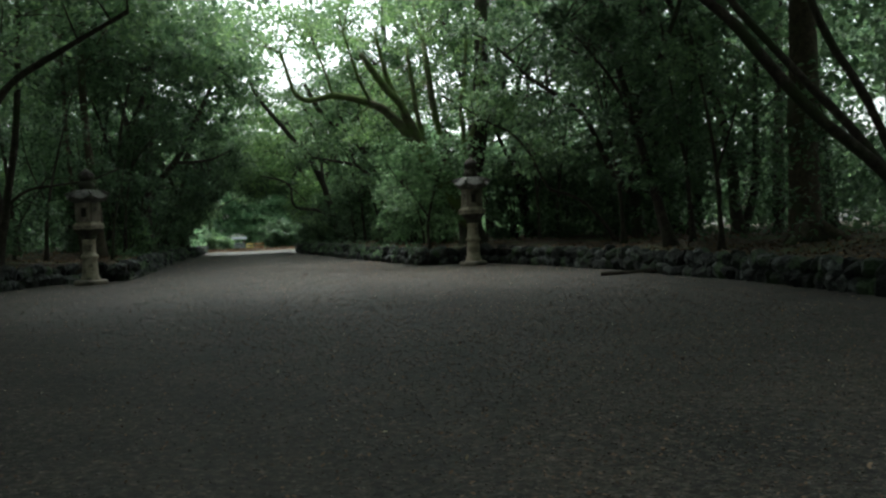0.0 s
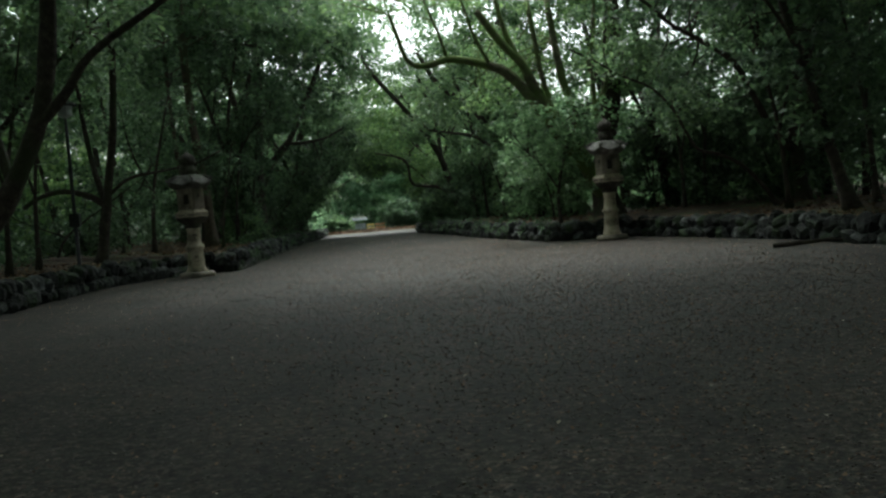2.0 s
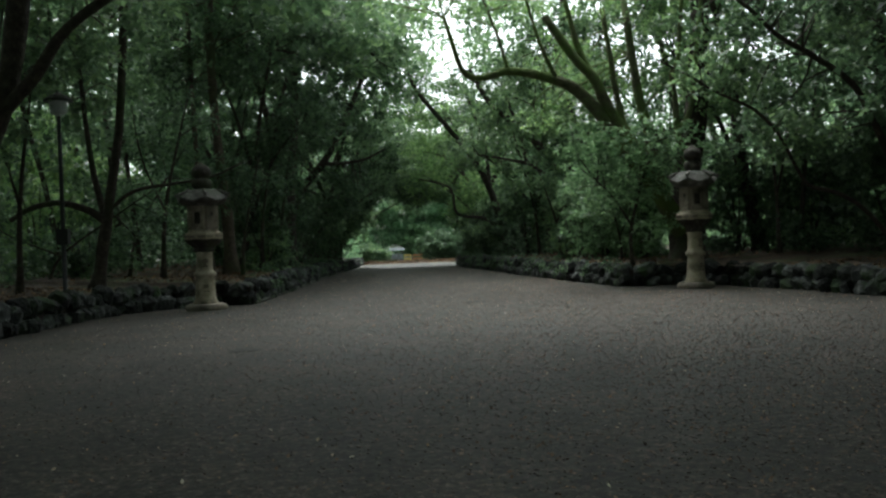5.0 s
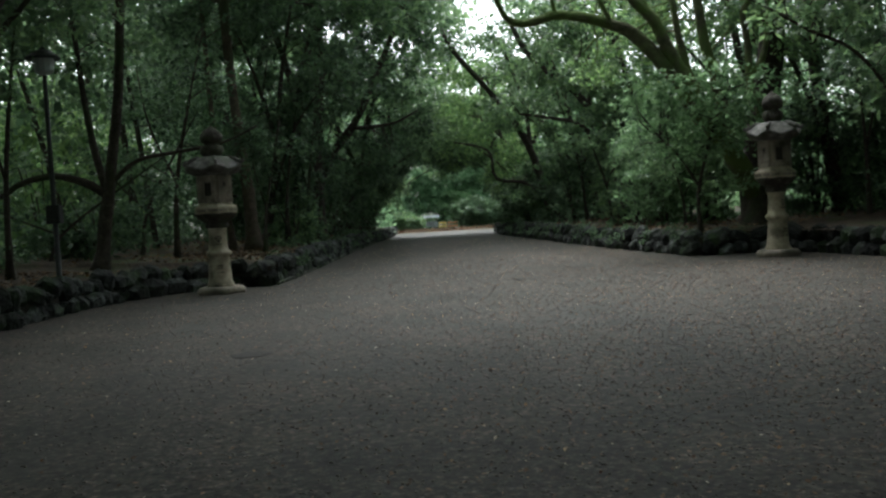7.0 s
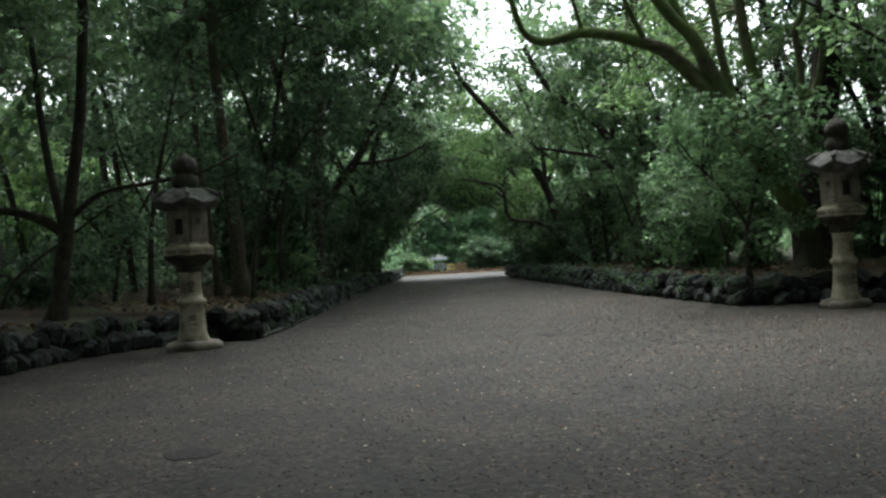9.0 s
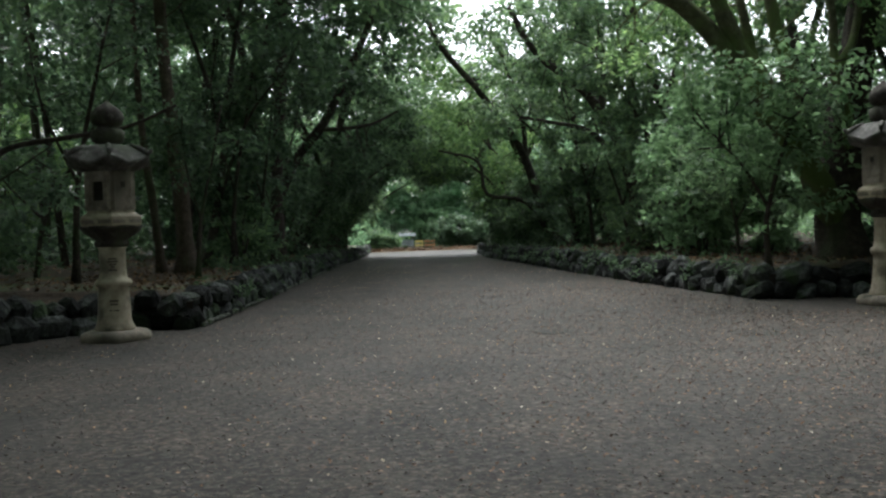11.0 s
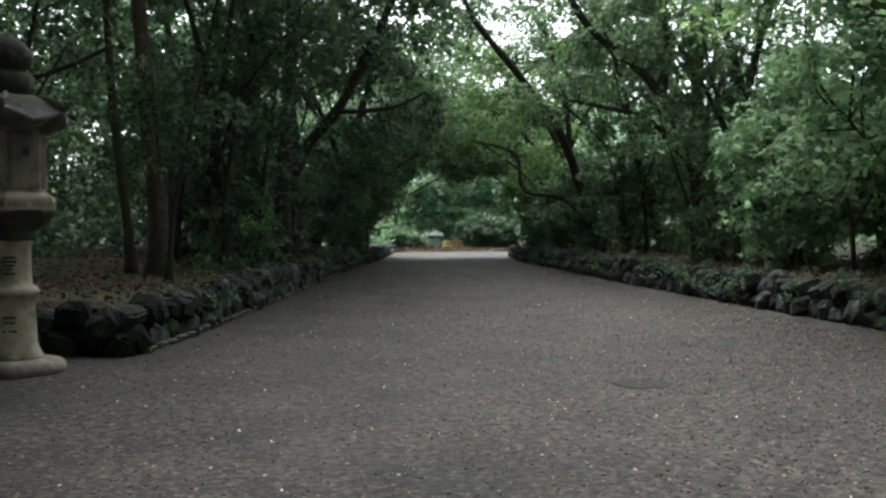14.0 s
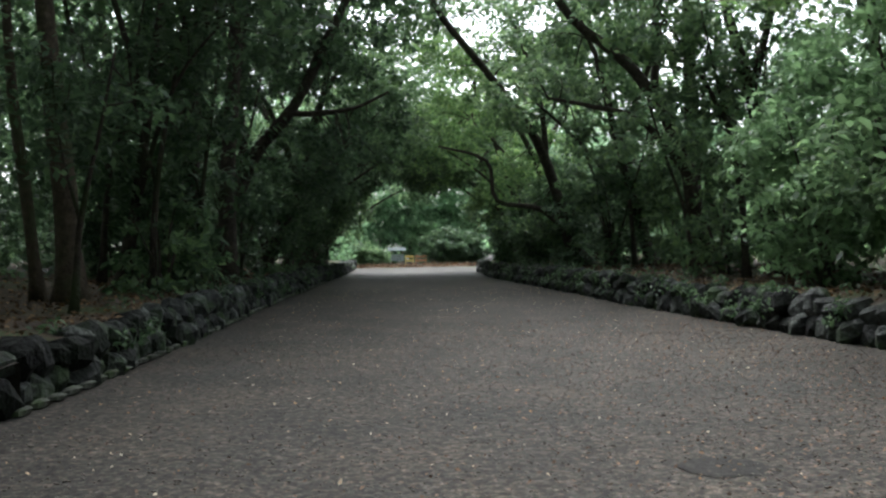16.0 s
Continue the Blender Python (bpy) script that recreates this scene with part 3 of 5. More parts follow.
tree("slim tree with a bare hooked side branch",
     [([(-7.15, 26, 0.4), (-7.0, 26, 1.3), (-6.8, 26, 2.4), (-6.5, 26, 4.4), (-6.3, 26, 8)], 0.14, 0.07),
      ([(-6.95, 26, 1.9), (-7.3, 25.95, 2.15), (-7.86, 25.9, 2.3), (-8.4, 25.8, 2.2), (-8.8, 25.7, 1.95)], 0.085, 0.05),
      ([(-6.9, 26, 1.8), (-7.3, 26.3, 3.4), (-7.6, 26.5, 6)], 0.08, 0.04),
      ([(-6.85, 26, 2.1), (-6.3, 26.0, 2.5), (-5.5, 25.95, 2.62), (-4.7, 25.9, 2.72), (-4.0, 25.9, 3.0)], 0.05, 0.02)],
     [((-6.6, 26, 7.2), (2.4, 2.2, 1.8), 44), ((-7.4, 26.6, 5.0), (1.6, 1.4, 1.0), 16)], green=LEAF_MID)
tree("brown straight trunk behind the low wall",
     [([(-5.62, 32.2, 0.4), (-5.68, 32.2, 2.0), (-5.8, 32.2, 3.3), (-5.95, 32.2, 5.5), (-6.0, 32.2, 11)], 0.17, 0.11)],
     [((-5.9, 32.2, 7.4), (2.4, 2.4, 2.0), 46)], bark=BARK_BROWN, green=LEAF_DARK)
tree("slim brown trunk growing beside a thicker one",
     [([(-6.25, 32.7, 0.4), (-6.4, 32.7, 2.0), (-6.6, 32.7, 4), (-6.7, 32.7, 8)], 0.09, 0.06)],
     [((-6.6, 32.7, 7.0), (1.8, 1.8, 1.6), 30)], bark=BARK_BROWN, green=LEAF_DARK)
tree("dark tree with a wide upright fork",
     [([(-5.5, 38, 0.4), (-5.45, 38, 2), (-5.4, 38, 4), (-5.34, 38, 5.2), (-5.0, 38, 6.0), (-4.6, 38, 7.2), (-4.3, 38, 8.5)], 0.19, 0.08),
      ([(-5.36, 38, 5.0), (-5.6, 38, 6.0), (-5.9, 38, 7.2), (-6.2, 38, 9)], 0.13, 0.07),
      ([(-5.35, 38, 5.2), (-4.9, 37.9, 5.5), (-4.2, 37.8, 5.6)], 0.07, 0.04)],
     [((-5.2, 38, 8.4), (2.4, 2.2, 1.6), 44), ((-5.4, 38.4, 3.2), (1.2, 1.6, 1.4), 20)], green=LEAF_DARK)
tree("straight dark trunk between leaning neighbours",
     [([(-5.0, 38.9, 0.4), (-4.92, 38.9, 3), (-4.7, 38.9, 5.9), (-4.6, 38.9, 11)], 0.18, 0.12)],
     [((-4.7, 38.9, 9), (2.2, 2.2, 1.8), 40)], green=LEAF_DARK)
tree("dark tree leaning out over the path above the wall",
     [([(-6.3, 42, 0.4), (-5.9, 42, 1.2), (-5.46, 42, 2.1), (-4.96, 42, 3.3), (-4.04, 42, 4.4), (-3.3, 42, 5.8), (-2.74, 42, 6.95), (-2.0, 42, 8.6)], 0.2, 0.08),
      ([(-4.2, 42, 4.25), (-3.48, 42, 4.25), (-2.6, 41.9, 4.35), (-1.8, 41.8, 4.7)], 0.08, 0.03),
      ([(-5.2, 42, 2.8), (-5.3, 42.2, 5), (-5.0, 42.3, 8)], 0.12, 0.06)],
     [((-2.6, 42, 8.0), (1.9, 2.0, 1.0), 34), ((-4.6, 42.3, 6.0), (1.6, 2.0, 1.6), 40), ((-3.6, 42, 3.2), (1.2, 1.8, 1.2), 30)], green=LEAF_DARK)

# the rest of both edges
# Lighter leaves on the far right paint in the brighter end of the path.
for x, y, side, lean, h, r, green, low in (
        (-6.0, 35.3, -1, 1.2, 8.5, 0.12, LEAF_DARK, 2), (-5.6, 45.5, -1, 2.6, 8.0, 0.16, LEAF_DARK, 1), (-6.2, 48.5, -1, 3.0, 8.5, 0.18, LEAF_MID, 1),
        (-5.9, 52.0, -1, 3.0, 8.0, 0.17, LEAF_MID, 1), (-6.3, 56.0, -1, 3.6, 8.0, 0.18, LEAF_MID, 1), (-6.4, 60.5, -1, 4.0, 7.5, 0.18, LEAF_MID, 1),
        (-6.5, 65.0, -1, 4.2, 7.0, 0.18, LEAF_MID, 1), (3.6, 50.0, 1, 2.6, 8.0, 0.16, LEAF_LIGHT, 1), (3.3, 54.0, 1, 2.8, 8.0, 0.16, LEAF_LIGHT, 1),
        (3.2, 58.5, 1, 3.0, 7.6, 0.17, LEAF_LIGHT, 1), (3.4, 63.0, 1, 3.4, 7.2, 0.17, LEAF_MID, 1), (4.6, 43.2, 1, 2.0, 8.5, 0.15, LEAF_MID, 1),
        (5.4, 36.6, 1, 1.4, 9.0, 0.15, LEAF_MID, 1), (-8.4, 41.0, -1, 1.5, 9.0, 0.16, LEAF_MID, 2), (-9.2, 22.0, -1, 2.0, 9.5, 0.18, LEAF_MID, 2),
        (-8.4, 13.5, -1, 2.6, 9.0, 0.2, LEAF_MID, 2), (-8.2, 8.0, -1, 3.0, 9.0, 0.2, LEAF_MID, 2), (-8.5, 1.5, -1, 3.0, 9.0, 0.2, LEAF_MID, 2),
        (10.4, 6.5, 1, 3.5, 9.5, 0.22, LEAF_DARK, 2), (10.6, 0.0, 1, 3.5, 9.5, 0.22, LEAF_DARK, 2), (9.4, 21.0, 1, 2.2, 9.5, 0.14, LEAF_DARK, 2),
        (12.8, 28.5, 1, 2.0, 10.0, 0.2, LEAF_DARK, 2), (8.6, 31.0, 1, 1.5, 10.0, 0.18, LEAF_MID, 2), (8.0, 34.5, 1, 1.5, 10.0, 0.17, LEAF_MID, 2)):
    lean_tree(x, y, side, lean, h, r, green, BARK, "dark slender tree leaning from the raised wood floor", spread=2.2)


for x, y, side, reach, tz in ((-5.6, 58.0, -1, 4.6, 5.6), (-5.8, 63.0, -1, 5.0, 4.9), (3.4, 60.0, 1, 4.2, 5.8), (3.6, 66.0, 1, 4.6, 4.9)):
    e = (x - side * reach, y, tz)
    tree("tree whose crown arches low across the path",
         [([(x, y, 0.2), (x - side * 0.4, y, 1.8), (x - side * reach * 0.45, y, tz * 0.75), e], 0.17, 0.06),
          ([(x - side * 0.4, y, 1.8), (x - side * 0.8, y + 0.3, 4), (x - side * 1.6, y + 0.5, 7)], 0.11, 0.05)],
         [((x - side * reach * 0.85, y, tz), (2.4, 2.2, 1.4), 34), ((x - side * 1.4, y + 0.4, 6.5), (2.2, 2.0, 1.6), 34), ((x - side * 0.6, y, 3.2), (1.4, 1.8, 1.4), 36)],
         leaf=0.21, leaves=56, green=LEAF_LIGHT if side > 0 else LEAF_MID)

# limbs whose leafy ends hang low across the far opening
for x, y, side, ex, ez in ((-5.7, 56.5, -1, -2.6, 3.9), (-5.9, 60.0, -1, -0.9, 3.7), (-5.5, 53.5, -1, -3.4, 3.4), (3.3, 57.0, 1, 0.9, 3.8), (3.2, 61.5, 1, -0.2, 4.0)):
    tree("dark tree with a drooping limb low over the path",
         [([(x, y, 0.1), (x - side * 0.3, y, 1.6), (x - side * 0.9, y, 3.6), ((x + ex) / 2, y, 5.1), (ex, y, ez + 0.5)], 0.14, 0.03)],
         [((ex, y, ez), (1.2, 0.9, 0.42), 16), (((x + ex) / 2, y, 4.9), (1.5, 1.2, 0.8), 34), ((x - side * 0.5, y, 3.0), (0.9, 1.2, 1.5), 30)],
         leaf=0.17, leaves=64, green=LEAF_MID if side > 0 else LEAF_DARK)


for x, y, dx, h in ((-5.0, 30.6, 0.5, 3.2), (-6.6, 29.0, 1.0, 5.0), (-5.2, 34.4, 0.7, 5.0), (-4.9, 36.2, 0.5, 4.5),
                    (-6.8, 36.8, 0.9, 6.0), (-5.3, 40.3, 0.9, 5.0), (-8.0, 24.2, 0.6, 5.0), (-7.6, 21.5, 0.7, 5.0), (4.9, 31.0, -0.5, 2.2), (4.7, 36.4, -0.8, 5.0),
                    (5.3, 38.2, -0.6, 5.5), (4.2, 38.0, -0.8, 3.6), (3.9, 42.0, -0.9, 5.0), (3.7, 44.4, -1.2, 5.0), (8.2, 28.6, -0.4, 4.5), (9.3, 24.0, -0.8, 5.5),
                    (10.2, 21.6, -0.6, 6.0), (9.6, 18.8, -0.8, 5.0), (11.6, 25.0, 0.5, 6.0), (9.0, 29.4, 0.6, 6.0), (-8.7, 27.2, 2.6, 2.2), (-7.9, 30.5, 1.6, 3.4)):
    z = WALL_TOP + drop(y) - 0.05
    k = rnd.uniform(-0.4, 0.4)
    tree("thin dark sapling standing among leaf litter",
         [([(x, y, z), (x + dx * 0.15, y + k * 0.4, z + h * 0.35), (x + dx * 0.6, y + k, z + h * 0.7), (x + dx, y + k, z + h)], 0.022 + 0.008 * h, 0.012),
          ([(x + dx * 0.15, y + k * 0.4, z + h * 0.35), (x - dx * 0.3, y + k, z + h * 0.6), (x - dx * 0.5, y + k, z + h * 0.85)], 0.012 + 0.004 * h, 0.008)],
         [((x + dx * 0.8, y + k, z + h * 0.85), (0.9, 0.9, 0.7), 9), ((x - dx * 0.4, y + k, z + h * 0.7), (0.7, 0.7, 0.6), 6)],
         leaf=0.13, green=LEAF_MID if x > 0 else LEAF_DARK, name="sapling", group="saplings behind the walls")


def bush(x, y, radii, n, green, label, leaf=0.13, z=None, name="bush"):
    z = WALL_TOP + drop(y) - 0.1 if z is None else z
    root = empty(name, x, y, z)
    for k in range(6):
        bm = bmesh.new()
        a = rnd.uniform(0, 6.28)
        e = Vector((math.cos(a) * radii[0] * 0.6, math.sin(a) * radii[1] * 0.6, radii[2] * rnd.uniform(1.0, 1.7)))
        tube(bm, smooth_line([Vector((0.05 * k - 0.12, 0, 0)), e * 0.5 + Vector((0, 0, 0.2)), e], 3), 0.035, 0.01, 5)
        part("stem", bm, BARK, root)
    c = in_ball((0, 0, radii[2]), radii, n)
    c[:, 2] = np.maximum(c[:, 2], 0.15)
    put("leaves", quads("leaves", leaf_quads(clump_points(c, 0.44, 50, 0.36), leaf * 1.35)), green, root)
    tagged(root, label, "bush", "bushes along the approach")


bush(4.9, 33.4, (1.1, 2.0, 2.0), 130, LEAF_SPRAY, "broad-leaved green bush hanging over the wall", 0.11)
bush(5.9, 35.6, (1.3, 1.7, 2.4), 130, LEAF_SPRAY, "tall broad-leaved green bush under the trees", 0.11)
bush(5.6, 31.6, (0.8, 0.9, 1.5), 36, LEAF_SPRAY, "light green shrub beside the old trunk", 0.15)
tree("small leafy tree growing in front of the old trunk",
     [([(4.75, 28.9, 0.4), (4.7, 28.8, 1.2), (4.85, 28.7, 2.0), (5.1, 28.6, 2.8), (5.4, 28.4, 3.6)], 0.05, 0.02), ([(4.75, 28.8, 1.4), (4.3, 28.7, 2.1), (3.9, 28.6, 2.5)], 0.03, 0.012)],
     [((5.1, 28.6, 2.5), (0.9, 0.5, 0.5), 11), ((4.1, 28.7, 2.3), (0.8, 0.5, 0.5), 8), ((5.2, 28.8, 1.5), (0.7, 0.3, 0.5), 5), ((5.6, 28.3, 3.3), (1.3, 0.5, 0.8), 22), ((4.0, 28.5, 3.5), (1.0, 0.4, 0.6), 14)], leaf=0.15, leaves=46, green=LEAF_SPRAY, radius=0.42)
# Light falling into the clearing is put into the leaf colour.
for x, y, rx, ry, rz, n in ((-10.6, 31.5, 1.5, 1.6, 2.1, 64), (-12.2, 34.5, 1.8, 1.8, 2.6, 90), (-11.6, 37.5, 1.8, 2.0, 2.3, 80), (-14.2, 38, 2.0, 2.2, 2.6, 80),
                             (11, 34, 1.6, 2.0, 1.6, 60), (13.5, 38, 2.0, 2.0, 2.0, 70)):
    bush(x, y, (rx, ry, rz), n, LEAF_LIGHT, "shrub in a small clearing, its brightness put into a lighter leaf colour", 0.16)
for x, y, rx, ry, rz, n, green in ((-5.1, 34.6, 0.7, 1.2, 0.9, 24, LEAF_MID), (-5.4, 36.5, 0.8, 1.4, 1.2, 28, LEAF_DARK), (-5.2, 41, 0.8, 1.8, 1.5, 36, LEAF_DARK),
                                   (-5.3, 45.5, 0.9, 2.2, 1.7, 44, LEAF_DARK), (-5.4, 50, 0.9, 2.2, 1.8, 44, LEAF_DARK), (-5.6, 55, 1.0, 2.6, 1.8, 44, LEAF_DARK),
                                   (-5.9, 61, 1.0, 3.0, 1.8, 44, LEAF_DARK), (3.6, 43, 0.8, 1.8, 1.5, 34, LEAF_DARK), (3.0, 48, 0.9, 2.0, 1.7, 44, LEAF_DARK),
                                   (2.7, 52.5, 0.9, 2.2, 1.7, 44, LEAF_DARK), (2.6, 57.5, 0.9, 2.4, 1.7, 44, LEAF_DARK), (2.6, 62.5, 0.9, 2.4, 1.6, 40, LEAF_DARK),
                                   (5.0, 41.5, 0.9, 1.6, 1.5, 60, LEAF_MID), (5.4, 45.0, 1.0, 1.8, 1.7, 70, LEAF_MID), (4.6, 47.5, 1.0, 1.8, 1.8, 70, LEAF_MID),
                                   (4.5, 51.0, 1.1, 2.0, 1.9, 70, LEAF_MID), (4.3, 55.0, 1.1, 2.2, 1.9, 70, LEAF_DARK), (4.2, 59.5, 1.1, 2.4, 1.9, 70, LEAF_DARK),
                                   (2.9, 45.6, 0.6, 1.4, 1.1, 36, LEAF_DARK), (2.3, 50.2, 0.6, 1.6, 1.2, 40, LEAF_DARK), (2.1, 54.8, 0.6, 1.8, 1.2, 40, LEAF_DARK),
                                   (2.1, 60.0, 0.6, 2.0, 1.2, 40, LEAF_DARK), (6.4, 38.8, 0.9, 1.4, 1.3, 44, LEAF_MID), (-7.4, 39.8, 1.0, 1.8, 1.5, 60, LEAF_DARK),
                                   (-7.2, 45.0, 1.1, 2.2, 1.8, 70, LEAF_DARK), (-7.2, 51.0, 1.1, 2.6, 1.8, 70, LEAF_DARK),
                                   (8.0, 31.0, 1.0, 0.9, 1.5, 60, LEAF_DARK), (9.5, 30.0, 1.1, 0.9, 1.7, 70, LEAF_DARK), (10.9, 28.5, 1.3, 0.8, 1.9, 80, LEAF_DARK),
                                   (4.6, 37.5, 0.7, 1.2, 1.0, 22, LEAF_MID), (-8.2, 28.5, 0.9, 1.2, 0.9, 24, LEAF_DARK)):
    bush(x, y, (rx, ry, rz), n, green, "dense dark green undergrowth behind the stone wall")


def woods(name, label, boxes, leaf, count, green, seed, clear=()):
    """Uncountable depth of the wood: stems and foliage."""
    r2 = np.random.default_rng(seed)
    cs = []
    bm = bmesh.new()
    for (x0, x1), (y0, y1), (z0, z1), n, stems in boxes:
        cs.append(np.stack([r2.uniform(x0, x1, n), r2.uniform(y0, y1, n), z0 + (z1 - z0) * r2.uniform(0, 1, n) ** 0.8], 1))
        for _ in range(stems):
            x, y = r2.uniform(x0, x1), r2.uniform(y0, y1)
            h = r2.uniform(7, 12)
            lx, ly = r2.normal(0, 0.9, 2)
            rr = r2.uniform(0.07, 0.2)
            tube(bm, [Vector((x, y, 0.2)), Vector((x + lx * 0.3, y + ly * 0.3, h * 0.4)), Vector((x + lx, y + ly, h))], rr, rr * 0.5, 6)
    cs = np.concatenate(cs)
    for (x0, x1), (y0, y1), (z0, z1) in clear:
        inside = (cs[:, 0] > x0) & (cs[:, 0] < x1) & (cs[:, 1] > y0) & (cs[:, 1] < y1) & (cs[:, 2] > z0) & (cs[:, 2] < z1)
        cs = cs[~inside]
    at = clump_points(cs, 1.15, count, 0.5)
    crown = put(name, quads(name, leaf_quads(at, leaf, 0.6, 0.55)), green)
    tagged(crown, label, "woodland", kind="stuff")
    if bm.verts:
        tagged(part("stems", bm, BARK, crown), kind="stuff")


woods("left_woods", "dark green depth of the wood behind the first trees",
      [((-15, -8.0), (-4, 66), (3.0, 10.5), 1150, 18), ((-24, -15), (-8, 76), (0.8, 12), 900, 22), ((-19, -8.5), (40, 50), (5.5, 13), 110, 0)],
      0.24, 78, LEAF_FAR, 3, clear=[((-15, -8.2), (28.5, 39), (1.5, 7.0))])
woods("right_woods", "dark green depth of the wood behind the first trees",
      [((9.8, 16), (-4, 66), (3.2, 10.5), 850, 18), ((16, 26), (-8, 76), (0.8, 12), 900, 22), ((7.5, 14), (30, 37), (4.5, 10), 44, 0), ((4.8, 9), (34, 42), (4.8, 8.5), 18, 0)], 0.24, 78, LEAF_FAR, 4,
      clear=[((8.5, 18), (38, 64), (4.5, 20))])
# Shade between the trunks is partly painted with the dark leaves.
woods("left_undergrowth", "leafy dark undergrowth between the trunks",
      [((-16, -8.6), (2, 64), (0.6, 3.2), 260, 0), ((-17, -7.8), (24, 44), (0.5, 1.2), 90, 0), ((-16, -7.6), (38.5, 46), (0.8, 3.5), 60, 0), ((-10, -6.8), (28.5, 37), (3.8, 7.5), 60, 0), ((-10.5, -6.8), (17, 26), (4.8, 8.6), 56, 0), ((-6.2, -2.8), (40, 50), (5.2, 8.4), 46, 0)], 0.19, 76, LEAF_DARK, 13)
woods("right_undergrowth", "leafy dark undergrowth between the trunks",
      [((10.0, 17), (2, 34), (0.6, 3.4), 230, 0), ((8.6, 13), (26.5, 33), (0.6, 3.6), 70, 0), ((8.4, 13), (26, 32), (3.8, 8), 28, 0), ((11.5, 15), (18, 27), (3.4, 7.5), 18, 0)], 0.15, 110, LEAF_DARK, 14)
# Lighter leaves here brighten the right side by colour.
woods("path_undergrowth", "undergrowth beside the path, brightened by a lighter leaf colour",
      [((6.8, 14), (31, 64), (0.4, 3.6), 300, 0)], 0.15, 110, LEAF_SPRAY, 15)
woods("outer_woods", "far trees seen between the trunks",
      [((-44, -24), (-16, 90), (0.4, 14), 460, 0), ((26, 46), (-16, 90), (0.4, 14), 460, 0)], 0.62, 60, LEAF_FAR, 9)
woods("wood_edge", "dim green thicket far behind the trunks",
      [((-34, -25), (-20, 100), (0.0, 4.5), 420, 0), ((25, 34), (-20, 100), (0.0, 4.5), 420, 0), ((-34, 34), (126, 136), (-0.6, 6), 420, 0)], 0.55, 60, LEAF_FAR, 19)
# No mist here; the pale leaf colour stands in for haze.
woods("far_woods", "trees closing the far end of the approach, haze put into their pale leaf colour",
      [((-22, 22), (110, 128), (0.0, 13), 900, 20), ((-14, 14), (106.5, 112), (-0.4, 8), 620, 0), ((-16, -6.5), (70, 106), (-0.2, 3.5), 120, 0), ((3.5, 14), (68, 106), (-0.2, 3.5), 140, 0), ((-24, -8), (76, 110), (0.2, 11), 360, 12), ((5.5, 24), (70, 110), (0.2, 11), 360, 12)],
      0.4, 60, LEAF_HAZE, 5)
# Never in view; added to keep sky light out from behind.
woods("near_woods", "unseen trees behind the walker, added to block light",
      [((-18, 20), (-26, -12), (0.5, 12), 420, 24)], 0.5, 50, LEAF_DARK, 6)
# Mostly out of view; clump counts per box set how dark the yard is.
woods("canopy", "unseen leafy roof over the yard, placed to shade the ground",
      [((-9, 3), (-12, 9), (8.6, 12), 300, 0), ((3, 11), (-12, 9), (8.6, 12), 45, 0), ((-8, -2.5), (7, 20), (8.8, 12), 120, 0), ((-10, -3.5), (20, 27), (8.8, 12), 30, 0), ((5.5, 12), (9, 27), (8.2, 12), 130, 0),
       ((-3.5, 6.5), (8, 24), (9.8, 12.8), 250, 0)], 0.5, 55, LEAF_MID, 8)
woods("path_canopy", "leafy roof over the path between the trees",
      [((-10, -2.4), (27, 46), (7.5, 12), 330, 0), ((-4, 4), (40, 56), (9.6, 12), 80, 0), ((-3.4, -1.0), (36, 50), (7.6, 9.5), 30, 0), ((-3.6, -0.4), (46, 62), (6.4, 9.6), 40, 0), ((4.5, 9), (33, 44), (8.5, 12), 60, 0), ((2.7, 5.2), (43, 48.5), (4.8, 7.4), 30, 0)], 0.3, 60, LEAF_MID, 10,
      clear=[((-11, -8.2), (29, 40), (5, 13))])


# ---- dry-stone retaining walls ----
def stone_mesh(k):
    r = random.Random(100 + k)
    bm = bmesh.new()
    bmesh.ops.create_cube(bm, size=1)
    for v in bm.verts:
        v.co = Vector([c * r.uniform(0.78, 1.12) for c in v.co])
    bmesh.ops.bevel(bm, geom=bm.edges[:], offset=0.24, segments=1, affect='EDGES')
    for v in bm.verts:
        v.co += Vector([r.uniform(-0.05, 0.05) for _ in range(3)])
    mesh = bpy.data.meshes.new("stone")
    bm.to_mesh(mesh)
    bm.free()
    mesh.materials.append(ROCK)
    return mesh


STONES = [stone_mesh(k) for k in range(12)]


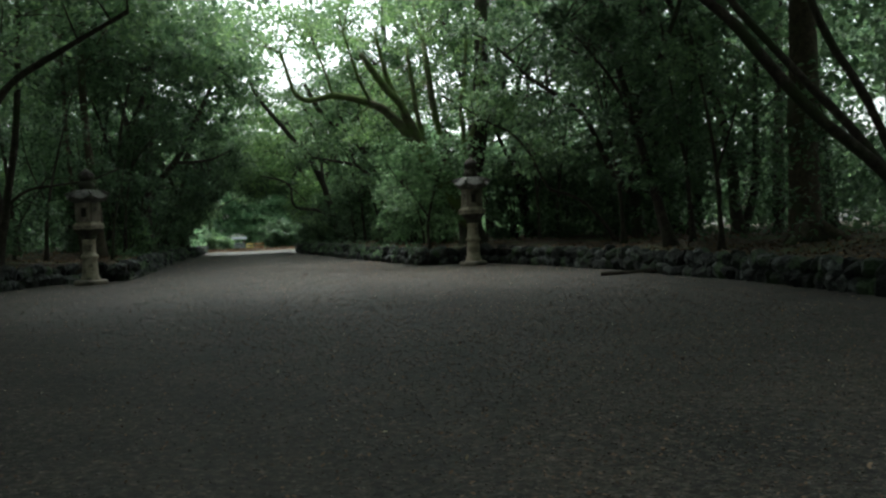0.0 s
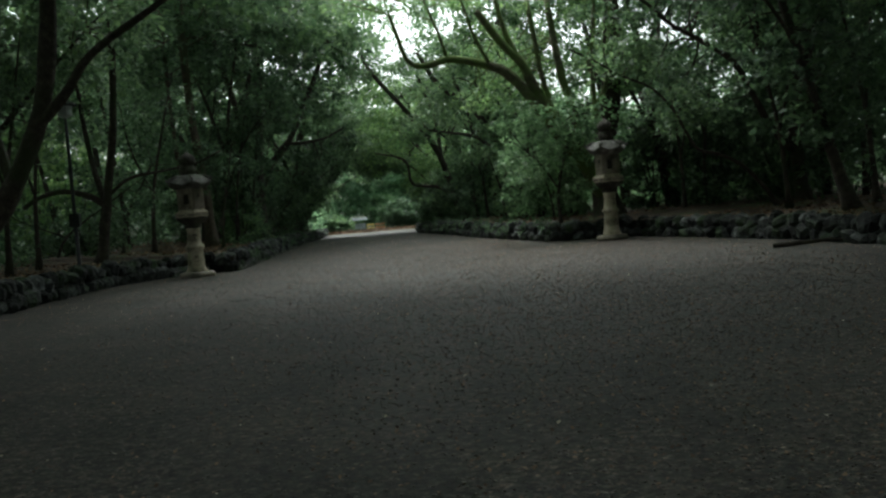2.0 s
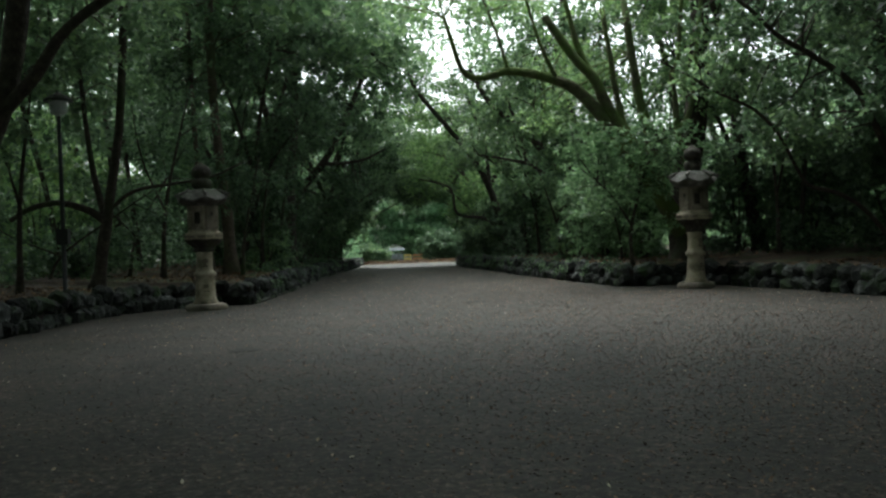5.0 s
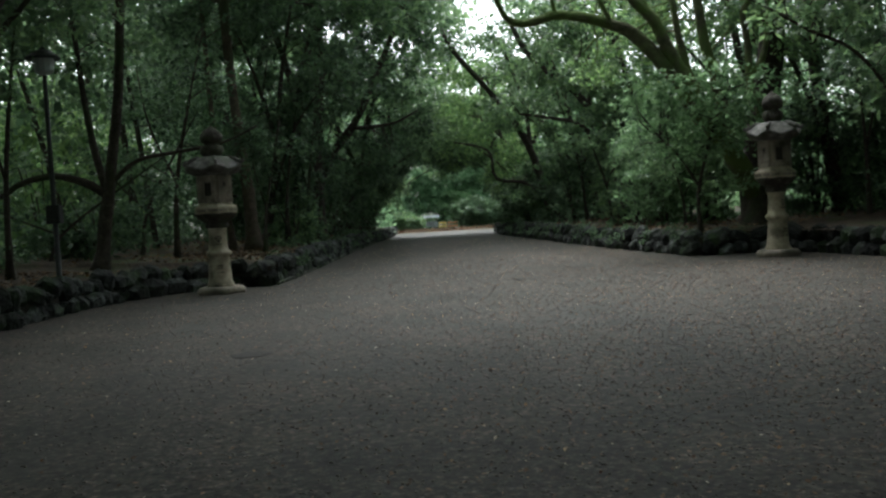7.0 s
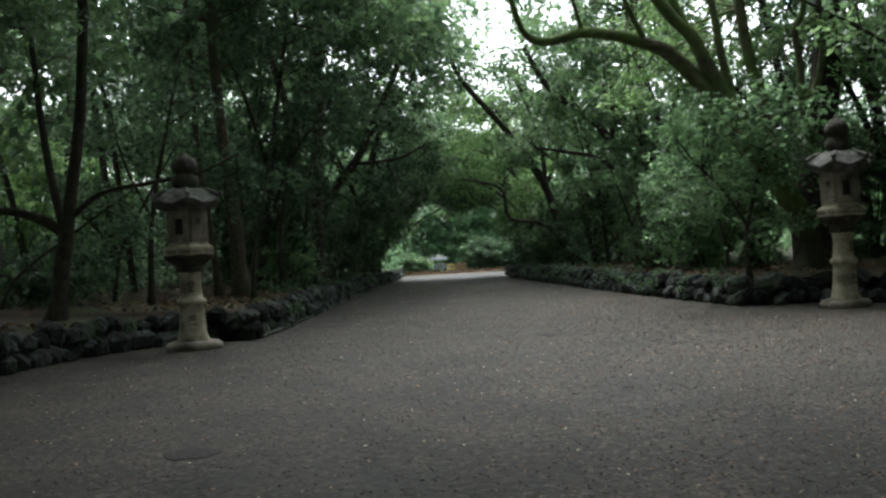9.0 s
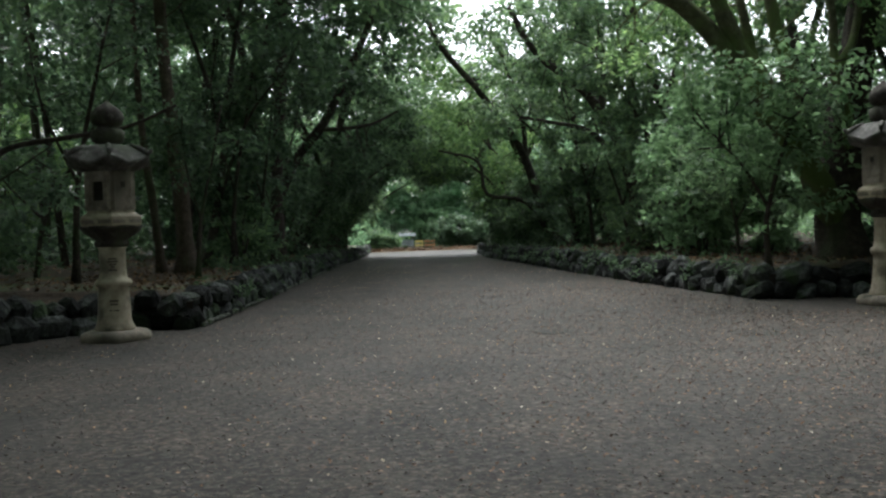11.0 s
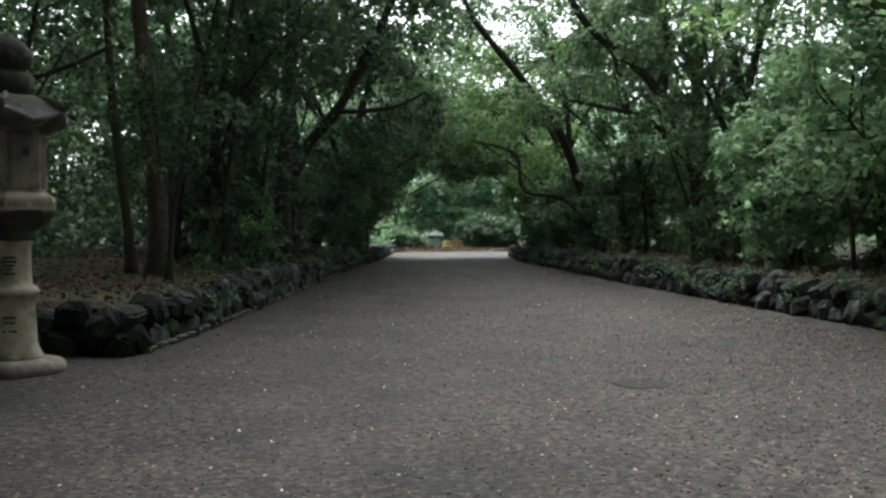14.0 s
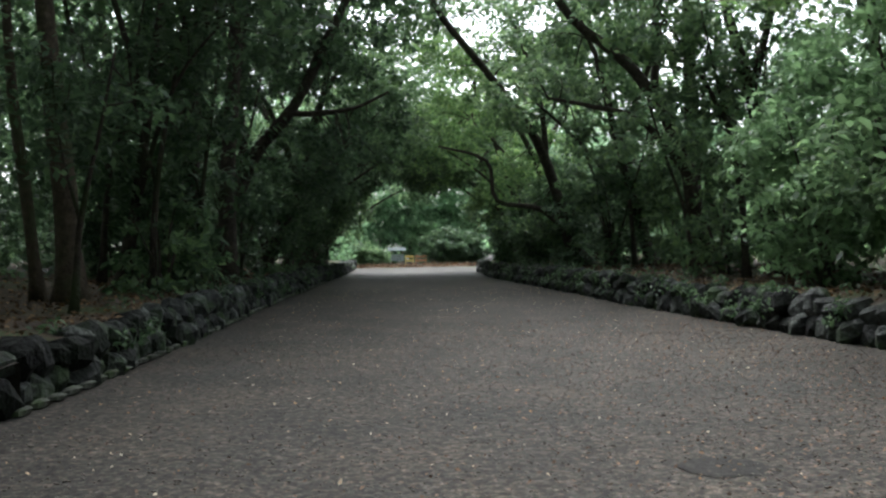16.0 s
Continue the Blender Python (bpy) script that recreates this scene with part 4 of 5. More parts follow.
def make_wall(name, line, outward, label, seed, corner=None):
    r = random.Random(seed)
    pts = resample(line, 0.06)
    bm = bmesh.new()
    prev = None
    for i in range(0, len(pts), 6):
        q = pts[i]
        d = (pts[min(i + 6, len(pts) - 1)] - pts[max(i - 6, 0)]).normalized()
        n = Vector((-d.y, d.x, 0)) * outward
        z = drop(q.y)
        row = [bm.verts.new(q + n * 0.13 + Vector((0, 0, z - 0.1))), bm.verts.new(q + n * 0.16 + Vector((0, 0, z + WALL_TOP - 0.08))),
               bm.verts.new(q + n * 0.5 + Vector((0, 0, z + WALL_TOP - 0.06))), bm.verts.new(q + n * 0.5 + Vector((0, 0, z - 0.1)))]
        if prev:
            for k in range(4):
                bm.faces.new((prev[k], prev[(k + 1) % 4], row[(k + 1) % 4], row[k]))
        prev = row
    bmesh.ops.recalc_face_normals(bm, faces=bm.faces[:])
    wall = part(name, bm, SOIL)
    tagged(wall, label, "stone wall", kind="structure")
    for course in range(2):
        i = r.randrange(4)
        while i < len(pts) - 3:
            q = pts[i]
            near_corner = corner and (q - Vector((*corner, 0))).length < 2.2
            wide = r.uniform(0.2, 0.46) * (1.45 if q.y > 52 else 1.0) * (1.12 if near_corner else 1.0)
            j = min(len(pts) - 1, i + max(2, int(wide / 0.06)))
            c = (pts[i] + pts[j]) / 2
            d = (pts[j] - pts[i]).normalized()
            n = Vector((-d.y, d.x, 0)) * outward
            low = r.uniform(0.2, 0.34)
            zc = drop(c.y) + (r.uniform(0.06, 0.15) if course == 0 else r.uniform(0.3, 0.4))
            ob = new("stone", r.choice(STONES))
            ob.parent = wall
            turn = Matrix(((d.x, n.x, 0), (d.y, n.y, 0), (0, 0, 1))).to_4x4()
            ob.matrix_world = Matrix.Translation(c + n * (0.15 + 0.05 * course + r.uniform(-0.04, 0.05)) + Vector((0, 0, zc))) @ turn @ \
                Euler((r.uniform(-0.3, 0.3), r.uniform(-0.6, 0.6), r.uniform(-0.35, 0.35))).to_matrix().to_4x4() @ \
                Matrix.Diagonal((wide * 1.1, r.uniform(0.3, 0.42), low * r.uniform(1.05, 1.25), 1))
            i = j
    return wall


make_wall("wall_left_way", LEFT_WAY, -1, "low dark mossy rubble wall beside the path", 1, (-3.92, 26.2))
make_wall("wall_left_yard", LEFT_YARD, -1, "low dark mossy rubble wall round the yard", 2, (-3.92, 26.2))
make_wall("wall_right_way", RIGHT_WAY, 1, "low dark mossy rubble wall beside the path", 3, (4.42, 28.1))
make_wall("wall_right_yard", RIGHT_YARD, 1, "low dark mossy rubble wall round the yard", 4, (4.42, 28.1))

kerb_mesh = STONES[3].copy()
kerb_mesh.materials.clear()
kerb_mesh.materials.append(KERB)
kerb = tagged(new("kerb"), "row of pale mossy edging stones along the wall foot", "kerb", kind="structure")
for line, out in ((LEFT_WAY, 1),):
    kp = [q for q in resample(line, 0.34) if q.y < 52]
    for a, b in zip(kp, kp[1:]):
        d = (b - a).normalized()
        n = Vector((-d.y, d.x, 0)) * out
        c = (a + b) / 2 + n * 0.0
        ob = new("edging_stone", kerb_mesh)
        ob.parent = kerb
        ob.matrix_world = Matrix.Translation((c.x, c.y, drop(c.y) + 0.03)) @ Matrix.Rotation(math.atan2(d.y, d.x) + rnd.uniform(-0.08, 0.08), 4, 'Z') @ \
            Matrix.Diagonal((0.32 * rnd.uniform(0.7, 1.05), 0.13 * rnd.uniform(0.7, 1.3), 0.075 * rnd.uniform(0.6, 1.3), 1))


# ---- stone lanterns ----
def hexring(r, z, lift=0.0):
    """Six corners and six mid-sides; corners lifted."""
    out = []
    for k in range(6):
        a = math.pi / 3 * k
        out.append(Vector((r * math.cos(a), r * math.sin(a), z + lift)))
        b = a + math.pi / 6
        m = r * math.cos(math.pi / 6)
        out.append(Vector((m * math.cos(b), m * math.sin(b), z)))
    return out


def hexbody(bm, rings):
    vs = [[bm.verts.new(p) for p in ring] for ring in rings]
    n = len(vs[0])
    for u, v in zip(vs, vs[1:]):
        for k in range(n):
            bm.faces.new((u[k], u[(k + 1) % n], v[(k + 1) % n], v[k]))
    bm.faces.new(vs[-1])
    bm.faces.new(list(reversed(vs[0])))


def stone_lantern(x, y, turn):
    root = empty("stone_lantern", x, y, 0, turn)
    bm = bmesh.new()
    lathe(bm, [(0.42, -0.04), (0.46, 0.02), (0.46, 0.07), (0.42, 0.11), (0.33, 0.13)], 36, 0.05)
    part("footing", bm, GRANITE_BOX, root, "rough round footing stone", True)
    bm = bmesh.new()
    lathe(bm, [(0.27, 0.12), (0.275, 0.15), (0.25, 0.19), (0.228, 0.26), (0.215, 0.4), (0.205, 0.6), (0.205, 0.66), (0.235, 0.68), (0.25, 0.705), (0.25, 0.73),
               (0.235, 0.755), (0.195, 0.775), (0.185, 0.85), (0.175, 1.0), (0.178, 1.12), (0.2, 1.17)], 32, 0.012)
    shaft = part("shaft", bm, GRANITE, root, "pale round shaft with a raised ring", True)
    for az in (-62, 118):
        for z0, marks in ((1.02, ((0, 0.1), (-0.035, 0.13), (-0.07, 0.09))), (0.92, ((0, 0.05), (-0.04, 0.1))), (0.5, ((0, 0.11), (-0.045, 0.09))), (0.38, ((0, 0.12),))):
            for dz, w in marks:
                bm = bmesh.new()
                block(bm, -w / 2, -0.004, -0.009, w / 2, 0.004, 0.009, 0.003)
                ob = part("engraved_mark", bm, STONE_DARK, shaft)
                rr = 0.163 if z0 > 0.8 else 0.192
                ob.matrix_local = Matrix.Rotation(radians(az), 4, 'Z') @ Matrix.Translation((rr, 0, z0 + dz)) @ Matrix.Rotation(radians(90), 4, 'Z')
    bm = bmesh.new()
    lathe(bm, [(0.2, 1.165), (0.225, 1.19), (0.225, 1.23), (0.2, 1.25), (0.27, 1.29), (0.35, 1.34), (0.4, 1.4), (0.41, 1.43)], 36, 0.006, 12, 0.03)
    part("lotus_capital", bm, GRANITE_WORN, root, "dark lotus-carved underside of the platform", True)
    bm = bmesh.new()
    hexbody(bm, [hexring(0.43, 1.42), hexring(0.455, 1.435), hexring(0.455, 1.53), hexring(0.44, 1.55), hexring(0.37, 1.585), hexring(0.35, 1.62), hexring(0.3, 1.625)])
    plat = part("platform", bm, GRANITE, root)
    for k in range(6):
        for q in (-0.11, 0.11):
            bm = bmesh.new()
            block(bm, q - 0.085, -0.006, -0.025, q + 0.085, 0.006, 0.025, 0.005)
            ob = part("relief_panel", bm, GRANITE_BOX, plat)
            ob.matrix_local = Matrix.Rotation(math.pi / 3 * k + math.pi / 6, 4, 'Z') @ Matrix.Translation((0.41 * math.cos(math.pi / 6) + 0.001, 0, 1.482)) @ \
                Matrix.Rotation(radians(90), 4, 'Z')
    # fire box: six walls round a dark core, three pierced by a window
    for k in range(6):
        bm = bmesh.new()
        w, z0, z1 = 0.148, 1.62, 2.1
        h, a0, a1 = (0.07, 1.74, 1.97) if k % 2 == 0 else (0.03, 1.9, 1.97)
        loops = []
        for depth, rect in ((0.0, (w, z0, z1)), (0.0, (h, a0, a1)), (-0.04, (h, a0, a1)), (-0.04, (w - 0.03, z0, z1))):
            q, lo, hi = rect
            loops.append([bm.verts.new(p) for p in ((-q, depth, lo), (q, depth, lo), (q, depth, hi), (-q, depth, hi))])
        for u, v in zip(loops, loops[1:] + loops[:1]):
            for e in range(4):
                bm.faces.new((u[e], u[(e + 1) % 4], v[(e + 1) % 4], v[e]))
        bmesh.ops.recalc_face_normals(bm, faces=bm.faces[:])
        side = part("fire_box_wall", bm, GRANITE_BOX, root)
        side.matrix_local = Matrix.Rotation(math.pi / 3 * k + math.pi / 6, 4, 'Z') @ Matrix.Translation((0.256, 0, 0)) @ Matrix.Rotation(radians(-90), 4, 'Z') @ Matrix.Diagonal((1, -1, 1, 1))
        if k % 2:
            bm = bmesh.new()
            block(bm, -0.075, -0.012, 1.68, 0.075, 0.008, 1.84, 0.008)
            part("carved_panel", bm, GRANITE_BOX, side)
            for q, zz in ((0.05, 1.8), (0.035, 1.76), (0.055, 1.72)):
                bm = bmesh.new()
                block(bm, -q, 0.006, zz - 0.008, q, 0.012, zz + 0.008, 0.003)
                part("carved_line", bm, GRANITE_WORN, side)
            # Dark block added behind the opening so nothing shows through.
            bm = bmesh.new()
            block(bm, -0.04, -0.034, 1.88, 0.04, -0.014, 1.98)
            part("shutter", bm, STONE_DARK, side, "dark block added to close the small window")
    # Added filler; its dark colour paints the shade inside the fire box.
    bm = bmesh.new()
    hexbody(bm, [hexring(0.235, 1.63), hexring(0.235, 2.09)])
    part("fire_box_core", bm, STONE_DARK, root, "solid core, the hollow's shade put into its dark colour")
    bm = bmesh.new()
    hexbody(bm, [hexring(0.27, 2.08), hexring(0.4, 2.11), hexring(0.54, 2.14, 0.05), hexring(0.6, 2.165, 0.085), hexring(0.615, 2.195, 0.095), hexring(0.58, 2.215, 0.085),
                 hexring(0.53, 2.275, 0.045), hexring(0.47, 2.345, 0.015), hexring(0.39, 2.4, 0.005), hexring(0.28, 2.43), hexring(0.17, 2.44)])
    roof = part("roof", bm, GRANITE_ROOF, root, "weathered hexagonal roof with upturned corners", True)
    for k in range(6):
        a = math.pi / 3 * k
        bm = bmesh.new()
        u = Vector((math.cos(a), math.sin(a), 0))
        tube(bm, smooth_line([u * 0.3 + Vector((0, 0, 2.41)), u * 0.46 + Vector((0, 0, 2.36)), u * 0.55 + Vector((0, 0, 2.31)), u * 0.575 + Vector((0, 0, 2.36))], 3),
             0.035, 0.024, 8)
        part("corner_scroll", bm, GRANITE_ROOF, roof, smooth=True)
    bm = bmesh.new()
    lathe(bm, [(0.16, 2.42), (0.155, 2.45), (0.2, 2.47), (0.22, 2.53), (0.225, 2.6), (0.19, 2.63), (0.14, 2.645), (0.15, 2.67)], 30, 0.004, 10, 0.03)
    part("lotus_bowl", bm, GRANITE_WORN, root, "brown lotus bowl under the jewel", True)
    bm = bmesh.new()
    lathe(bm, [(0.14, 2.66), (0.2, 2.69), (0.225, 2.76), (0.21, 2.83), (0.155, 2.895), (0.08, 2.935), (0.035, 2.97), (0.008, 3.0)], 28, 0.006)
    part("jewel", bm, GRANITE_WORN, root, "onion-shaped jewel finial", True)
    for ob in root.children:
        if ob.name.startswith("fire_box"):
            continue
        for v in (ob.data.vertices if ob.data else ()):
            v.co.x, v.co.y = v.co.x * 0.9, v.co.y * 0.9
    tagged(root, "tall weathered granite lantern on a round footing by the wall", "stone lantern", "stone lanterns flanking the approach")
    return root


lantern = stone_lantern(-4.68, 25.2, -10)
second = copy_thing(lantern, pose(5.7, 26.75, 0, 0, 0, 1) @ Matrix.Diagonal((0.97, 0.97, 1.05, 1)))
second["label"] = "tall granite lantern beside the huge old tree"


# ---- lamp post ----
post = empty("lamp_post", -6.9, 23.6, 0.4)
bm = bmesh.new()
lathe(bm, [(0.09, 0), (0.09, 0.1), (0.045, 0.14), (0.04, 2.0), (0.035, 3.5)], 14)
part("pole", bm, IRON, post, smooth=True)
bm = bmesh.new()
block(bm, -0.11, -0.09, 1.0, 0.11, 0.09, 1.3, 0.012)
part("switch_box", bm, IRON, post, "small dark box fixed to the pole")
bm = bmesh.new()
lathe(bm, [(0.05, 3.4), (0.13, 3.44), (0.15, 3.46), (0.17, 3.66)], 12)
head = part("lamp_head", bm, FROST, post, "unlit frosted lamp glass")
bm = bmesh.new()
lathe(bm, [(0.27, 3.66), (0.27, 3.69), (0.16, 3.77), (0.05, 3.82), (0.02, 3.88)], 12)
part("cap", bm, IRON, head, "dark spreading cap")
tagged(post, "slim dark unlit lamp post behind the low wall", "lamp post")

# ---- far end of the approach ----
sign = empty("notice_board", -4.1, 105, drop(105))
bm = bmesh.new()
block(bm, -0.58, -0.03, 0.45, 0.58, 0.03, 1.0, 0.01)
part("board", bm, BOARD, sign, "pale painted board")
for sx in (-0.5, 0.5):
    bm = bmesh.new()
    block(bm, sx - 0.05, 0.03, 0, sx + 0.05, 0.12, 1.4, 0.01)
    part("post", bm, WOOD, sign)
bm = bmesh.new()
for sy in (-1, 1):
    vs = [bm.verts.new(c) for c in ((-0.8, 0.05, 1.6), (0.8, 0.05, 1.6), (0.8, sy * 0.35 + 0.05, 1.38), (-0.8, sy * 0.35 + 0.05, 1.38),
                                    (-0.8, 0.05, 1.55), (0.8, 0.05, 1.55), (0.8, sy * 0.35 + 0.05, 1.33), (-0.8, sy * 0.35 + 0.05, 1.33))]
    for f in ((0, 1, 2, 3), (7, 6, 5, 4), (0, 4, 5, 1), (1, 5, 6, 2), (2, 6, 7, 3), (3, 7, 4, 0)):
        bm.faces.new([vs[q] for q in f])
bmesh.ops.recalc_face_normals(bm, faces=bm.faces[:])
part("roof", bm, BOARD, sign, "small pale gabled roof")
for q in range(4):
    bm = bmesh.new()
    block(bm, -0.45, -0.036, 0.88 - 0.1 * q, 0.45 - 0.12 * (q % 2), -0.03, 0.91 - 0.1 * q)
    part("line_of_writing", bm, IRON, sign)
tagged(sign, "pale roofed notice board at the far end", "notice board")


def barricade(x, y, wide, paint, label):
    root = empty("barricade", x, y, drop(y))
    for sx in (-wide / 2 + 0.05, wide / 2 - 0.05):
        for sy in (-1, 1):
            bm = bmesh.new()
            tube(bm, [Vector((sx, sy * 0.25, 0)), Vector((sx, sy * 0.12, 0.45)), Vector((sx, 0, 0.9))], 0.03, 0.03, 6, knobs=0)
            part("leg", bm, paint, root)
    for z in (0.35, 0.7):
        bm = bmesh.new()
        block(bm, -wide / 2, -0.03, z, wide / 2, 0.03, z + 0.2, 0.008)
        part("rail", bm, paint, root)
    tagged(root, label, "barricade", "barricades across the far end")


barricade(-3.0, 104.5, 0.75, YELLOW, "pale yellow folding barricade on the gravel")
barricade(-2.0, 104.5, 1.0, ORANGE, "orange folding barricade on the gravel")

bush(-6.7, 97, (2.3, 2.2, 1.0), 150, LEAF_MID, "rounded green clipped bush beside the notice board", 0.2, z=drop(97))
bush(0.9, 101, (3.1, 1.8, 1.6), 230, LEAF_DARK, "large rounded dark green bush behind the barricades", 0.2, z=drop(101))
bush(-1.0, 106.5, (2.6, 1.6, 2.2), 120, LEAF_SPRAY, "tall light green shrub at the far end", 0.2, z=drop(106))


def make_far_bank():
    """Dark brown ground sheet where the gravel ends."""
    verts, xs, ys = [], [-40 + 2 * i for i in range(41)], [77, 79, 83, 90, 98, 106, 116]
    for j, y in enumerate(ys):
        for x in xs:
            k = noise.noise(Vector((x * 0.4, y * 0.3, 5)))
            yy = y + (1.2 * k if j == 0 else 0)
            verts.append((x, yy, drop(yy) + (0.004 if j == 0 else 0.06 + 0.05 * k)))
    w = len(xs)
    faces = [(j * w + i, j * w + i + 1, (j + 1) * w + i + 1, (j + 1) * w + i) for j in range(len(ys) - 1) for i in range(w - 1)]
    mesh = bpy.data.meshes.new("bank_far")
    mesh.from_pydata(verts, [], faces)
    tagged(put("bank_far", mesh, EARTH, smooth=True), "dark brown ground beyond the end of the gravel", "wood floor", kind="structure")


make_far_bank()
# Low brown leaf clumps that draw a dark band beyond the gravel.
low = np.stack([rng.uniform(-12, 6, 700), rng.uniform(77.6, 82, 700), np.zeros(700)], 1)
low[:, 2] = [drop(y) + rng.uniform(0.02, 0.2) for y in low[:, 1]]
tagged(put("dead_leaves", quads("dead_leaves", leaf_quads(clump_points(low, 0.3, 24, 0.4), 0.12)), LITTER), "low band of dark brown leaf clumps at the end of the gravel", "dead leaves", kind="stuff")


# ---- loose ground cover ----
def scatter(name, label, category, n, place, size, material, tilt, wide):
    at = np.array([place() for _ in range(n)])
    ob = put(name, quads(name, leaf_quads(at, size, tilt, wide)), material)
    tagged(ob, label, category, kind="stuff")


def on_gravel():
    while True:
        y = rng.uniform(4, 46)
        x = rng.uniform(-6, 8)
        if (y < 26 or -3.7 < x < 4.1 - (y - 30) * 0.1) and rng.uniform() < 0.35 + 0.65 * min(1, max(0, (y - 6) / 18)):
            return (x, y, drop(y) + 0.024)


def wall_x(line, y):
    for (x0, y0), (x1, y1) in zip(line, line[1:]):
        if min(y0, y1) <= y <= max(y0, y1) and y0 != y1:
            return x0 + (x1 - x0) * (y - y0) / (y1 - y0)
    return line[-1][0]


def on_bank(line, side, y0, y1):
    def place():
        y = rng.uniform(y0, y1)
        o = 0.3 + abs(rng.normal(0, 2.2))
        x = wall_x(line, y) + side * o
        rise = WALL_TOP - 0.03 + 0.05 * min(o, 6) + 0.1 * noise.noise(Vector((x, y, 3)) * 0.5) * min(1, o)
        return (x, y, drop(y) + rise + 0.04)
    return place


def wall_plants(name, line, side, y0, y1, n):
    c = []
    for _ in range(n):
        y = rng.uniform(y0, y1)
        o = rng.uniform(-0.06, 0.7)
        c.append((wall_x(line, y) + side * o, y, WALL_TOP + drop(y) + rng.uniform(-0.08, 0.2) - (0.16 if o < 0.1 else 0)))
    ob = put(name, quads(name, leaf_quads(clump_points(np.array(c), 0.2, 34, 0.6), 0.085)), LEAF_DARK)
    tagged(ob, "small green ferns and seedlings growing along the wall top", "ferns", kind="stuff")


wall_plants("wall_ferns", RIGHT_WAY, 1, 28.6, 52, 110)
wall_plants("wall_ferns", LEFT_WAY, -1, 28, 54, 70)

scatter("fallen_leaves", "scattered orange and cream fallen leaves on gravel", "fallen leaves", 3200, on_gravel, 0.026, FALLEN, 0.3, 0.6)


def on_right_gravel():
    while True:
        x, y = rng.normal(3.2, 2.6), rng.uniform(0.8, 34)
        if -4 < x < 8 and (y < 26 or x < 3.6):
            return (x, y, drop(y) + 0.016)


scatter("leaf_debris", "small brown leaf scraps trodden into the gravel", "leaf debris", 24000, on_right_gravel, 0.03, DEBRIS, 0.2, 0.6)
for line, side, y0, y1 in ((LEFT_WAY, -1, 26.5, 56), (LEFT_YARD[2:], -1, -2, 25), (RIGHT_WAY, 1, 28.5, 56), (RIGHT_YARD[2:], 1, -2, 27)):
    scatter("leaf_litter", "brown dead leaves covering the wood floor", "leaf litter", 7000, on_bank(line, side, y0, y1), 0.08, LITTER, 0.35, 0.55)

# gravel stones where the walker passes
n = 56000
side_x = np.where(rng.uniform(0, 1, n) < 0.45, rng.uniform(-5.5, 6.5, n), np.clip(rng.normal(3.3, 1.9, n), -4, 7.2))
px = np.stack([side_x, 1.2 + 31 * rng.uniform(0, 1, n) ** 1.1, np.zeros(n)], 1)
px = px[(px[:, 1] < 26) | ((px[:, 0] > -3.7) & (px[:, 0] < 4.2))]
n = len(px)
oct_v = np.array([(1, 0, 0), (0, 1, 0), (-1, 0, 0), (0, -1, 0), (0, 0, 0.36), (0, 0, -0.36)])
oct_f = np.array([(0, 1, 4), (1, 2, 4), (2, 3, 4), (3, 0, 4), (1, 0, 5), (2, 1, 5), (3, 2, 5), (0, 3, 5)])
sz = rng.uniform(0.005, 0.016, (n, 1, 1)) * rng.uniform(0.7, 1.3, (n, 1, 3))
ang = rng.uniform(0, 6.28, n)
rot = np.zeros((n, 3, 3))
rot[:, 0, 0], rot[:, 0, 1], rot[:, 1, 0], rot[:, 1, 1], rot[:, 2, 2] = np.cos(ang), -np.sin(ang), np.sin(ang), np.cos(ang), 1
gv = np.einsum('nij,nkj->nki', rot, oct_v[None] * sz + rng.normal(0, 0.0009, (n, 6, 3)))
lift = np.array([0.022 * noise.noise(Vector((a * 0.35, b * 0.3, 1.0))) for a, b, _ in px])
